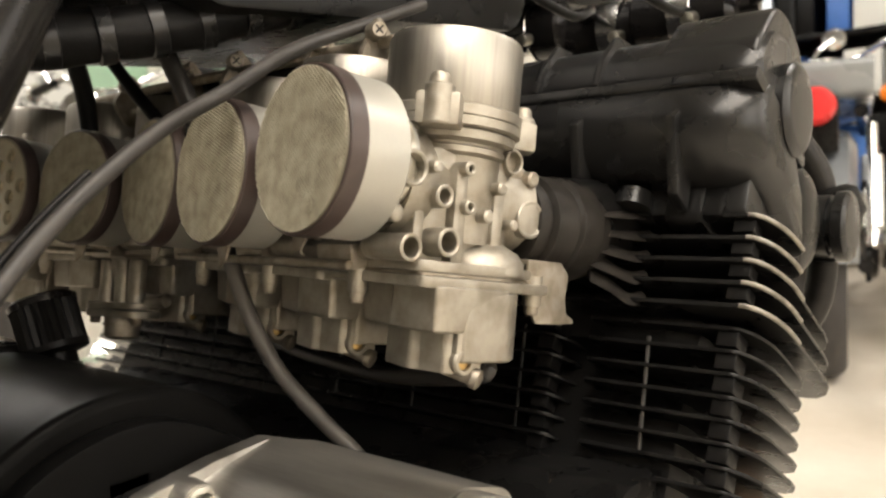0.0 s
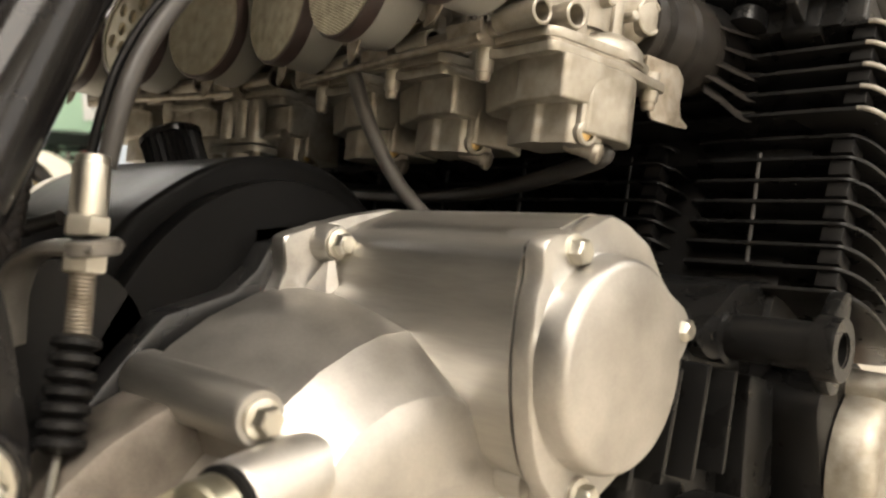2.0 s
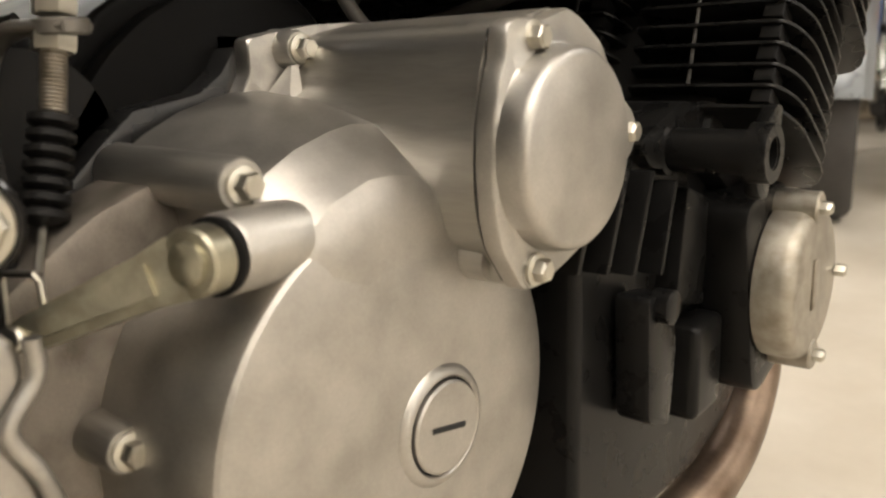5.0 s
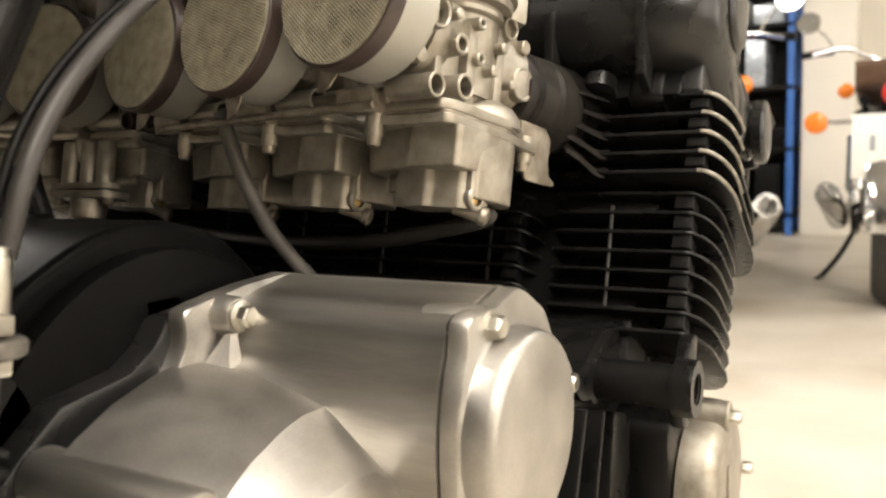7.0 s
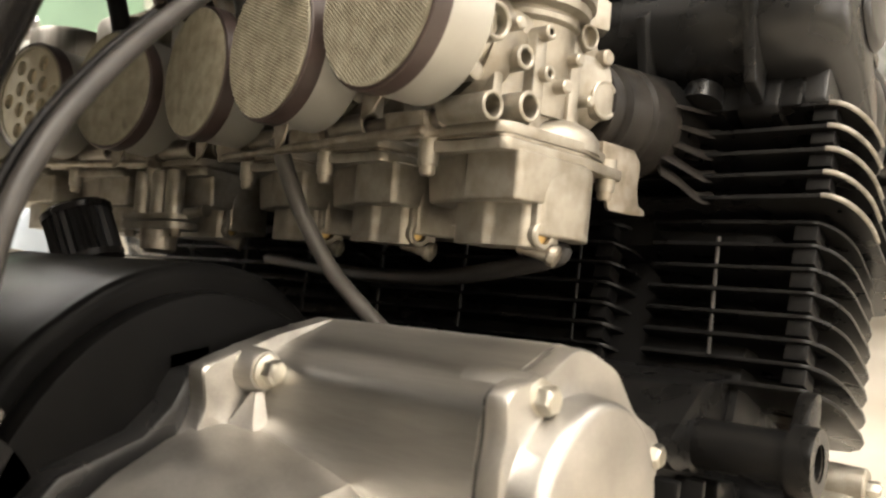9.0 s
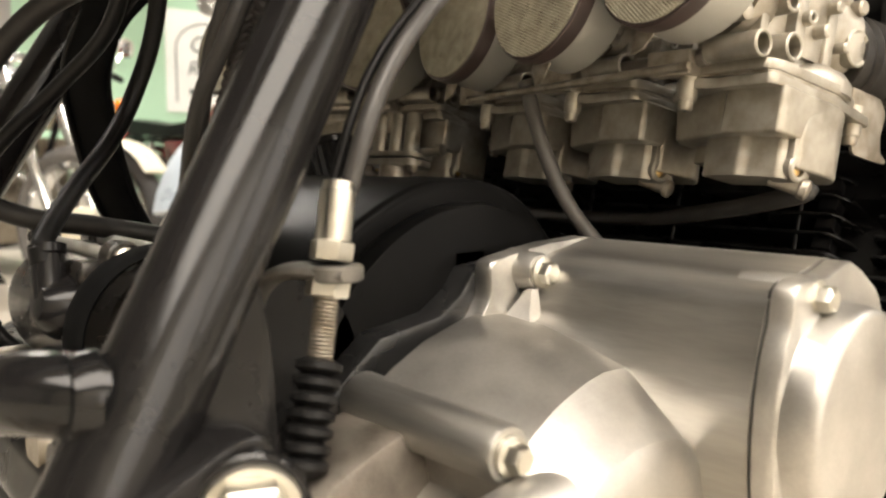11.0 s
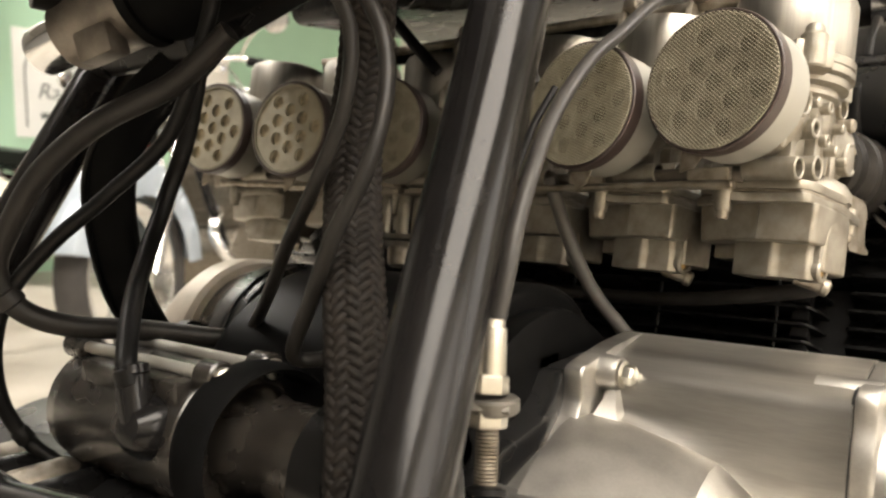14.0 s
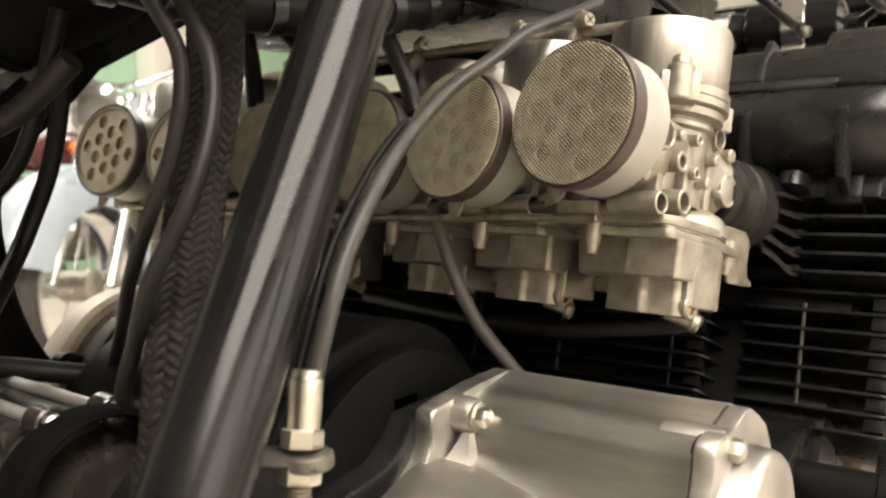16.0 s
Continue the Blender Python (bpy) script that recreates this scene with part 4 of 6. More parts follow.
    part("fillet", loft([[(x, y, z) for x, y, z in q] for q in (
        [(0.1790, 0.1165, 0.4890), (0.1830, 0.1150, 0.4890), (0.1840, 0.1180, 0.4890), (0.1800, 0.1230, 0.4890)],
        [(0.1755, 0.1080, 0.4790), (0.1850, 0.1115, 0.4790), (0.1860, 0.1175, 0.4790), (0.1760, 0.1250, 0.4790)],
        [(0.1740, 0.0980, 0.4690), (0.1890, 0.1085, 0.4690), (0.1890, 0.1160, 0.4690), (0.1740, 0.1250, 0.4690)])]), POLISHED_FACE, t, sharp=50)
    # oil filler cap
    cy, cz = 0.1080, 0.3425
    cap = part("oil_cap", lathe((0.262, cy, cz), (1, 0, 0), [(0, 0.0200), (0.0098, 0.0198), (0.0106, 0.0188), (0.0106, 0)], 48), POLISHED_FACE, t)
    part("cap_seal", ring((0.262, cy, cz), (1, 0, 0), 0.0209, 0.0200, 0.0080, 48), DARK, t)
    part("cap_collar", lathe((0.262, cy, cz), (1, 0, 0), [(0.0, 0.0280), (0.0055, 0.0268), (0.0078, 0.0250), (0.0090, 0.0232), (0.0092, 0.0216), (0.0085, 0.0209), (0.0, 0.0209)], 48), POLISHED_FACE, t)
    slot = box((0.2723, cy - 0.0105, cz - 0.0012), (0.2730, cy + 0.0105, cz + 0.0012), 0.0)
    part("slot", moved(slot, Matrix.Translation((0, cy, cz)) @ Matrix.Rotation(radians(-12), 4, "X") @ Matrix.Translation((0, -cy, -cz))), DARK, cap)
    # bosses and bolts
    for (x, y, z, ln, r) in ((0.1835, 0.1210, 0.4960, 0.018, 0.0088), (0.2445, 0.039, 0.4505, 0.080, 0.0105), (0.224, -0.002, 0.3640, 0.03, 0.0095)):
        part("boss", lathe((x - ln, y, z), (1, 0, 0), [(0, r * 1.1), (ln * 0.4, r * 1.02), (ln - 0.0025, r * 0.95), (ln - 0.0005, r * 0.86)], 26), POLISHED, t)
        hex_bolt("bolt", (x, y, z), (1, 0, 0), 0.0088, 0.0065, t, ZINC, 0.0068)
    for (x, y, z) in ((0.2925, 0.1420, 0.4960), (0.2905, 0.2225, 0.4530), (0.2945, 0.1395, 0.4055)):
        part("boss", lathe((x - 0.026, y, z), (1, 0, 0), [(0, 0.0084), (0.0245, 0.0082), (0.0256, 0.0076)], 24), POLISHED, t)
        hex_bolt("bolt", (x, y, z), (1, 0, 0), 0.0088, 0.0065, t, ZINC, 0.0068)
    part("shaft_tube", lathe((0.2370, 0.105, 0.4270), (0.0210, -0.0870, 0.0055), [(0, 0.0150), (0.04, 0.0145), (0.0885, 0.0134), (0.0897, 0.0126)], 36), POLISHED_FACE, t)
    return t


clutch_cover()


def clutch_arm():
    t = thing("clutch_lever", "yellow zinc-plated steel clutch lever arm on its shaft", "lever", (0.262, 0.02, 0.43))
    a, b = Vector((0.2582, 0.0150, 0.4325)), Vector((0.2105, -0.0230, 0.4085))
    ax = Vector((0.25, -0.95, 0.05)).normalized()
    part("seal", lathe(a - ax * 0.004, ax, [(0, 0.0124), (0.003, 0.0128), (0.004, 0.0115)], 28), RUBBER, t)
    part("clamp", merge(lathe(a, ax, [(0, 0.0100), (0.001, 0.0112), (0.009, 0.0112), (0.010, 0.0100)], 28), lathe(a, ax, [(0.009, 0.0068), (0.0115, 0.0068), (0.012, 0.006)], 20)), YELLOW_ZINC, t)
    d = (b - a).normalized()
    n = Vector((0.62, -0.74, 0.26))
    n = (n - d * n.dot(d)).normalized()
    w = d.cross(n).normalized()
    secs = []
    for f, h in ((0.12, 0.0105), (0.3, 0.0085), (0.7, 0.0068), (0.93, 0.0058), (1.02, 0.004)):
        c = a + (b - a) * f + n * 0.004
        secs.append([c + w * h + n * 0.0035, c - w * h + n * 0.0035, c - w * h - n * 0.0035, c + w * h - n * 0.0035])
    arm = loft(secs)
    bevel(arm, 0.001, 2)
    part("arm", arm, YELLOW_ZINC, t)
    secs = []
    for f, h in ((0.26, 0.0052), (0.6, 0.0038), (0.84, 0.003)):
        c = a + (b - a) * f + n * 0.0086
        secs.append([c + w * h + n * 0.0008, c - w * h + n * 0.0008, c - w * h - n * 0.001, c + w * h - n * 0.001])
    part("raised_panel", loft(secs), YELLOW_ZINC, t)
    loop = [b + Vector((-0.006, -0.004, -0.002)), b + Vector((-0.006, -0.003, 0.018)), b + Vector((-0.005, -0.002, 0.0205)), b + Vector((0.004, 0.003, 0.0205)), b + Vector((0.005, 0.004, 0.018)), b + Vector((0.005, 0.004, -0.002))]
    part("clevis", merge(lathe(b - n * 0.004, n, [(0, 0.0045), (0.013, 0.0045), (0.014, 0.0035)], 16), sweep(loop, 0.0013, 10, smooth=False)), ZINC, t)
    return t


clutch_arm()


def lathe_disc_cover():
    t = thing("pulse_cover", "round bare aluminium ignition cover with two screws", "engine cover", (0.32, 0.39, 0.345))
    part("disc", lathe((0.3125, 0.390, 0.345), (1, 0, 0), [(0, 0.049), (0.0155, 0.049), (0.020, 0.0475), (0.0225, 0.045), (0.0235, 0.042), (0.0238, 0)], 56), CAST, t)
    part("badge", box((0.3362, 0.380, 0.330), (0.3374, 0.386, 0.362), 0.0004), CAST_DULL, t)
    for y, z in ((0.386, 0.3935), (0.392, 0.298)):
        part("lug", lathe((0.30, y, z), (1, 0, 0), [(0, 0.011), (0.036, 0.010), (0.037, 0.009)], 20), CAST, t)
        hex_bolt("bolt", (0.337, y, z), (1, 0, 0), 0.0075, 0.006, t, ZINC)
    hex_bolt("bolt", (0.337, 0.430, 0.345), (1, 0, 0), 0.0075, 0.006, t, ZINC)
    return t


lathe_disc_cover()


def sprocket_cover():
    t = thing("rear_side_cover", "polished aluminium rear side cover with a rolled edge", "engine cover", (0.22, -0.05, 0.38))
    out = rounded([(-0.058, 0.425), (-0.038, 0.420), (-0.036, 0.405), (-0.046, 0.393), (-0.039, 0.378), (-0.033, 0.35), (-0.05, 0.29), (-0.12, 0.29), (-0.110, 0.36), (-0.0665, 0.372), (-0.0625, 0.405)], 0.006)
    part("panel", prism(out, "x", 0.19, 0.240, 0.008, 4), POLISHED_FACE, t)
    lip = [(0.242, -0.0345, 0.418), (0.242, -0.0350, 0.4065), (0.242, -0.0435, 0.3955), (0.242, -0.0435, 0.389), (0.242, -0.0375, 0.3765), (0.242, -0.0325, 0.357), (0.242, -0.030, 0.33)]
    part("rolled_edge", sweep(lip, 0.0028, 10), POLISHED, t)
    return t


sprocket_cover()


def starter():
    t = thing("starter_motor", "black starter motor with two long through bolts", "starter motor", (-0.02, 0.005, 0.463))
    c = (-0.0, 0.004, 0.4635)
    part("body", lathe((-0.098, c[1], c[2]), (1, 0, 0), [(0, 0.022), (0.002, 0.030), (0.008, 0.0335), (0.018, 0.0345), (0.020, 0.0355), (0.131, 0.0355), (0.132, 0.0345), (0.142, 0.0345), (0.143, 0.0)], 56), STARTER, t)
    part("nose", lathe((0.04, c[1] + 0.006, c[2]), (1, 0, 0), [(0, 0.03), (0.012, 0.026), (0.018, 0.0235), (0.056, 0.0240)], 40), STARTER, t)
    part("drive_end", lathe((0.096, c[1] + 0.006, c[2]), (1, 0, 0), [(0, 0.0242), (0.006, 0.0245), (0.010, 0.034), (0.054, 0.036)], 40), BLACK_PAINT, t, "black drive end")
    for y, z, x0, x1 in ((-0.0095, 0.4995, -0.085, 0.046), (0.020, 0.4985, -0.085, 0.046)):
        part("through_bolt", rod((x0, y, z), (x1, y, z), 0.0034, 14), POD_SILVER, t)
        part("bolt_lug", lathe((-0.094, y, z), (1, 0, 0), [(0, 0.0065), (0.001, 0.0075), (0.016, 0.0075), (0.017, 0.0065)], 20), STARTER, t)
        part("bolt_lug", lathe((0.032, y, z), (1, 0, 0), [(0, 0.0072), (0.001, 0.0080), (0.013, 0.0080), (0.014, 0.0070)], 20), STARTER, t)
        cap_screw("screw", (0.046, y, z), (1, 0, 0), 0.0052, 0.0035, t)
    part("cover_strip", box((-0.06, -0.024, 0.484), (0.03, -0.006, 0.4975), 0.003), STARTER, t)
    # curved strap round the nose
    pts = [(0.054, 0.004 + 0.040 * math.sin(radians(a)), 0.4635 + 0.040 * math.cos(radians(a))) for a in range(-150, 60, 15)]
    part("strap", sweep(pts, 0.0125, 12, 4, flat=0.22, hint=(1, 0, 0)), MATTE_BLACK, t)
    boot = part("terminal_boot", merge(lathe((0.012, -0.026, 0.474), (0.1, -1, 0.25), [(0, 0.016), (0.004, 0.0155), (0.010, 0.0125), (0.0145, 0.0085), (0.016, 0)], 28),
                                       lathe((0.012, -0.033, 0.478), (-0.1, 0.02, 0.35), [(0, 0.008), (0.014, 0.0082), (0.022, 0.0075), (0.023, 0.0086), (0.027, 0.0086), (0.028, 0.006)], 20)), GLOSS_BLACK, t, "glossy rubber terminal boot")
    return t


starter()


def alternator():
    t = thing("alternator", "round black alternator housing with a bare aluminium end", "alternator", (-0.1, 0.135, 0.47))
    part("drum", lathe((-0.10, 0.140, 0.466), (1, 0, 0), [(-0.02, 0.060), (0, 0.064), (0.004, 0.066), (0.030, 0.066), (0.036, 0.060), (0.06, 0.058), (0.07, 0.05)], 64), BLACK_SATIN, t)
    part("end_housing", lathe((-0.118, 0.140, 0.466), (-1, 0, 0), [(0, 0.0655), (0.004, 0.0685), (0.026, 0.0675), (0.042, 0.060), (0.052, 0.045), (0.054, 0.02), (0.054, 0)], 64), PALE_CAST, t, "pale cast alloy end housing")
    part("rib", ring((-0.082, 0.140, 0.466), (1, 0, 0), 0.0675, 0.064, 0.003, 64), BLACK_SATIN, t)
    cap_screw("screw", (-0.112, 0.079, 0.489), (1, -0.3, 0.1), 0.0052, 0.006, t, BLACK_PAINT)
    part("screw_lug", lathe((-0.122, 0.082, 0.489), (1, -0.2, 0.1), [(0, 0.009), (0.012, 0.008)], 18), BLACK_PAINT, t)
    return t


alternator()


# ---- frame ----
def frame_tubes():
    t = thing("tubular_chassis", "gloss black tubular motorcycle chassis", "chassis", (0, -0.06, 0.47))
    for s in (1, -1):
        a, b = (Vector((0.1604, 0.0657, 0.6796)), Vector((0.1935, -0.0575, 0.4742))) if s > 0 else (Vector((-0.1680, 0.0657, 0.6796)), Vector((-0.1820, -0.0575, 0.4742)))
        d = (b - a)
        part("seat_tube", sweep([a - d * 0.75, a, b, b + d * 0.9], 0.0168, 28, smooth=False), GLOSS_BLACK, t)
        part("top_rail", sweep([(s * 0.115, 0.18, 0.80), (s * 0.125, 0.0, 0.775), (s * 0.13, -0.25, 0.76), (s * 0.13, -0.5, 0.78)], 0.0145, 20), GLOSS_BLACK, t)
    for s in (1, -1):
        part("cradle_tube", sweep([(s * 0.10, 0.56, 0.62), (s * 0.12, 0.545, 0.34), (s * 0.13, 0.46, 0.185), (s * 0.14, 0.20, 0.160), (s * 0.17, -0.10, 0.165), (s * 0.222, -0.165, 0.292)], 0.0155, 16, 8), GLOSS_BLACK, t)
        part("stand_leg", sweep([(s * 0.15, -0.02, 0.160), (s * 0.17, -0.06, 0.08), (s * 0.185, -0.09, 0.012), (s * 0.20, -0.16, 0.011)], 0.011, 12, 6), GLOSS_BLACK, t)
    cross = [(-0.176, -0.080, 0.4515), (-0.020, -0.080, 0.4440), (0.100, -0.0815, 0.4620), (0.168, -0.0845, 0.4770), (0.178, -0.0840, 0.4800), (0.186, -0.0770, 0.4795), (0.1925, -0.0640, 0.4780), (0.1935, -0.0545, 0.4765)]
    part("cross_tube", sweep(cross, 0.0120, 22, smooth=False), GLOSS_BLACK, t)
    part("weld", lathe((0.1915, -0.0745, 0.479), (0.1, 1, -0.1), [(-0.003, 0.0118), (0, 0.0132), (0.004, 0.0140)], 20), GLOSS_BLACK, t)
    for x, z in ((-0.170, 0.4512),):
        part("weld", lathe((x, -0.080, z), (1, 0, 0), [(-0.004, 0.017), (0, 0.0155), (0.005, 0.0118)], 20), GLOSS_BLACK, t)
    # gusset plate behind the right tube
    plate = rounded([(-0.022, 0.515), (-0.016, 0.49), (-0.013, 0.44), (-0.020, 0.40), (-0.10, 0.33), (-0.13, 0.36), (-0.06, 0.47), (-0.035, 0.505)], 0.008)
    part("gusset", prism(plate, "x", 0.186, 0.192, 0.0015), GLOSS_BLACK, t)
    part("pivot_plate", prism(rounded([(-0.030, 0.475), (-0.032, 0.43), (-0.045, 0.36), (-0.10, 0.25), (-0.17, 0.30), (-0.10, 0.44)], 0.02), "x", 0.20, 0.222, 0.004), GLOSS_BLACK, t)
    strap = [(0.1500, -0.0040, 0.470), (0.1520, -0.0030, 0.488), (0.1570, 0.0000, 0.4990), (0.1660, 0.0050, 0.5045), (0.1760, 0.0105, 0.5052), (0.1890, 0.0175, 0.5050)]
    part("cable_bracket", merge(sweep(strap, 0.0090, 16, 8, flat=0.34, hint=(-0.5, 0.86, 0)), lathe((0.1835, 0.0145, 0.5022), (0, 0, 1), [(0, 0.0085), (0.0008, 0.0095), (0.0050, 0.0095), (0.0058, 0.0085)], 24)), WORN_STEEL, t, "bent worn grey strap holding the cable adjuster")
    return t


frame_tubes()


def pivot_bolt():
    t = thing("pivot_bolt", "large zinc-plated hexagon pivot bolt with a flange", "bolt", (0.23, -0.036, 0.4515))
    part("washer", lathe((0.2230, -0.0405, 0.4495), (0.9, -0.4, 0), [(0, 0.0165), (0.004, 0.0165), (0.005, 0.0155)], 40), GLOSS_BLACK, t)
    part("head", merge(lathe((0.2265, -0.0420, 0.4495), (0.9, -0.4, 0), [(0, 0.0142), (0.003, 0.0142), (0.004, 0.0135)], 40), lathe((0.2295, -0.0433, 0.4495), (0.9, -0.4, 0), [(0, 0.0125), (0.0085, 0.0125), (0.0100, 0.0110), (0.0102, 0.0092), (0.0092, 0.0086), (0.0092, 0)], 6)), ZINC, t)
    return t


pivot_bolt()


# ---- hoses and cables ----
def hose(name, pts, r, mat, label, category, seg=14, **more):
    return single(name, sweep(pts, r, seg, 10, **more), mat, label, category, sharp=60)


def collared(name, pts, r, mat, label, category, collars=(), ribs=0, flat=1.0, hint=(1, 0, 0), collar_mat=None):
    """A hose with collars at given shares of its length, or with ribs all along."""
    path = spline(pts, 10)
    t = thing(name, label, category, tuple(path[len(path) // 2]))
    part("tube", sweep(pts, r, 16, 10, flat=flat, hint=hint), mat, t, sharp=60)
    for f in collars:
        i = min(len(path) - 2, int(f * (len(path) - 1)))
        d = (path[i + 1] - path[i]).normalized()
        part("collar", lathe(path[i] - d * 0.004, d, [(0, r * 1.05), (0.001, r * 1.22), (0.008, r * 1.22), (0.009, r * 1.05)], 20), collar_mat or mat, t)
    for k in range(ribs):
        i = 1 + int(k * (len(path) - 3) / ribs)
        d = (path[i + 1] - path[i]).normalized()
        p = path[i] + (path[i + 1] - path[i]) * ((k * (len(path) - 3) / ribs) % 1.0)
        part("rib", sweep([p - d * 0.0012, p, p + d * 0.0012], r * 1.006, 16, 1, smooth=False, flat=flat * 1.02, hint=hint), mat, t, sharp=60)
    return t


CLUTCH = [(0.1772, 0.0240, 0.5325), (0.1785, 0.0310, 0.5550), (0.1765, 0.0410, 0.5735), (0.1730, 0.0565, 0.5922), (0.1665, 0.0805, 0.6132), (0.1625, 0.1050, 0.6317), (0.1590, 0.1360, 0.6515), (0.1570, 0.1700, 0.6680), (0.1560, 0.2100, 0.6890), (0.1510, 0.2615, 0.7065), (0.1420, 0.3270, 0.7280)]


def clutch_cable():
    t = thing("clutch_cable", "black sheathed clutch cable with a threaded zinc adjuster", "cable", (0.178, 0.02, 0.51))
    part("sheath", sweep(CLUTCH, 0.0037, 16), CABLE, t)
    part("inner_sheath", sweep([Vector(p) + Vector((-0.005, -0.004, 0.001)) for p in CLUTCH[:6]], 0.0018, 10), RUBBER, t)
    base, ax = Vector((0.1815, 0.0130, 0.5060)), Vector((-0.09, 0.20, 0.97)).normalized()
    part("ferrule", lathe(base + ax * 0.009, ax, [(0, 0.0058), (0.002, 0.0064), (0.019, 0.0064), (0.0195, 0.0056), (0.022, 0.0056), (0.0225, 0.0042)], 20), ZINC, t)
    part("nut", lathe(base + ax * 0.003, ax, [(0, 0.0072), (0.0008, 0.0078), (0.0065, 0.0078), (0.0072, 0.007)], 6), ZINC, t)
    part("nut", lathe(base - ax * 0.0095, ax, [(0, 0.0072), (0.0008, 0.0078), (0.0062, 0.0078), (0.007, 0.007)], 6), ZINC, t)
    thread = []
    for k in range(17):
        thread += [(0.0014 * k, 0.0035), (0.0014 * k + 0.0004, 0.0046), (0.0014 * k + 0.0009, 0.0046)]
    part("threaded_rod", lathe(base - ax * 0.033, ax, thread, 18), CAST_DULL, t)
    low = base - ax * 0.033
    bell = []
    for k in range(7):
        bell += [(0.0055 * k, 0.0052), (0.0055 * k + 0.0014, 0.0082), (0.0055 * k + 0.0036, 0.0082)]
    dirn = (Vector((0.194, -0.0095, 0.427)) - low).normalized()
    part("bellows", lathe(low + dirn * -0.002, dirn, [*bell, (0.0395, 0.004)], 22), RUBBER, t, "ribbed rubber bellows")
    part("inner_wire", rod(low + dirn * 0.036, (0.2105, -0.0170, 0.4275), 0.0014, 8), ZINC, t)
    return t


clutch_cable()
collared("starter_lead", [(0.008, -0.0345, 0.497), (0.001, -0.0315, 0.508), (-0.0344, -0.006, 0.5303), (-0.0632, 0.0206, 0.5531), (-0.074, 0.0399, 0.5815), (-0.0648, 0.0513, 0.6234), (-0.0479, 0.0527, 0.6832), (-0.04, 0.05, 0.72)], 0.0052, RUBBER, "black rubber-covered starter lead", "cable", collars=(0.03,))
collared("vent_hose", [(0.02, 0.02, 0.665), (-0.0096, 0.0066, 0.6409), (-0.0386, -0.0185, 0.6216), (-0.0657, -0.0352, 0.5979), (-0.0847, -0.0445, 0.5705), (-0.0949, -0.0497, 0.5457), (-0.0923, -0.0404, 0.5242), (-0.0824, -0.0189, 0.5123), (-0.0676, 0.0118, 0.5071), (-0.045, 0.045, 0.500), (-0.02, 0.085, 0.490), (0.0, 0.11, 0.47)], 0.0062, HOSE, "black rubber vent hose with a bend", "hose", collars=(0.52,))
collared("wiring_lead", [(0.01, 0.02, 0.69), (-0.0006, 0.0161, 0.6561), (-0.0241, 0.0117, 0.6152), (-0.0534, -0.0058, 0.5858), (-0.0776, -0.0275, 0.5588), (-0.0959, -0.0436, 0.5308), (-0.1063, -0.0483, 0.5), (-0.1078, -0.0445, 0.4686), (-0.1025, -0.0327, 0.4444), (-0.09, -0.02, 0.43)], 0.0043, RUBBER, "thin black rubber wiring lead", "cable", collars=(0.86,))
BELT = [(-0.045, 0.066, 0.690), (-0.068, 0.050, 0.660), (-0.086, 0.031, 0.633), (-0.109, 0.025, 0.600), (-0.132, 0.036, 0.564), (-0.144, 0.0517, 0.5188), (-0.1456, 0.0731, 0.4791)]
belt = collared("wiring_sleeve", BELT, 0.0150, MATTE_BLACK, "wide flat black cloth wiring sleeve", "hose", flat=0.28, hint=(0.75, 0.66, 0))
for side in (1, -1):
    part("edge_binding", sweep([Vector(p) + Vector((0.75, 0.66, 0)).normalized() * 0.0148 * side for p in BELT], 0.0022, 10, 8), RUBBER, belt)


def braided_sleeve():
    """A flat woven sleeve: two sets of strands, each over and under the other."""
    t = thing("braided_loom", "dark brown braided wiring loom sleeve", "cable", (0.10, 0.02, 0.57))
    line = [(0.084, 0.055, 0.70), (0.0750, 0.0600, 0.6560), (0.0790, 0.0470, 0.6100), (0.0935, 0.0300, 0.5722), (0.1140, 0.0100, 0.5400), (0.1310, -0.0055, 0.5045), (0.1470, -0.0230, 0.4690), (0.156, -0.033, 0.44)]
    part("core", sweep(line, 0.0115, 16, 10, flat=0.42, hint=(0.75, 0.66, 0)), DARK, t)
    pts = spline(line, 34)
    side, rows, along = Vector((0.75, 0.66, 0)), [], 0.0
    for i, p in enumerate(pts):
        d = (pts[min(i + 1, len(pts) - 1)] - pts[max(i - 1, 0)]).normalized()
        side = (side - d * side.dot(d)).normalized()
        along += (p - pts[i - 1]).length if i else 0
        rows.append((p, d, side.copy(), d.cross(side), along))
    n, lead = 12, 0.062
    for turn in (1, -1):
        for k in range(n):
            bm = bmesh.new()
            last = None
            for p, d, u, v, s in rows:
                a = 2 * math.pi * k / n + turn * 2 * math.pi * s / lead
                nrm = (u * math.cos(a) * 0.42 + v * math.sin(a)).normalized()
                rim = (-u * math.sin(a) * 0.0124 + v * math.cos(a) * 0.0066).normalized()
                step = (d + rim * turn * 0.9).normalized()
                across = nrm.cross(step).normalized()
                lift = 0.0009 * turn * math.sin(turn * math.pi * n * s / lead + math.pi * k + math.pi / 4)
                q = p + u * 0.0124 * math.cos(a) + v * 0.0066 * math.sin(a) + nrm * lift
                ring_of = [bm.verts.new(q + across * w + nrm * hgt) for w, hgt in ((-0.0019, -0.0003), (-0.0008, 0.0006), (0.0008, 0.0006), (0.0019, -0.0003))]
                if last:
                    for m in range(3):
                        bm.faces.new((last[m], last[m + 1], ring_of[m + 1], ring_of[m]))
                last = ring_of
            part("strand", bm, BRAID, t, sharp=60)
    return t


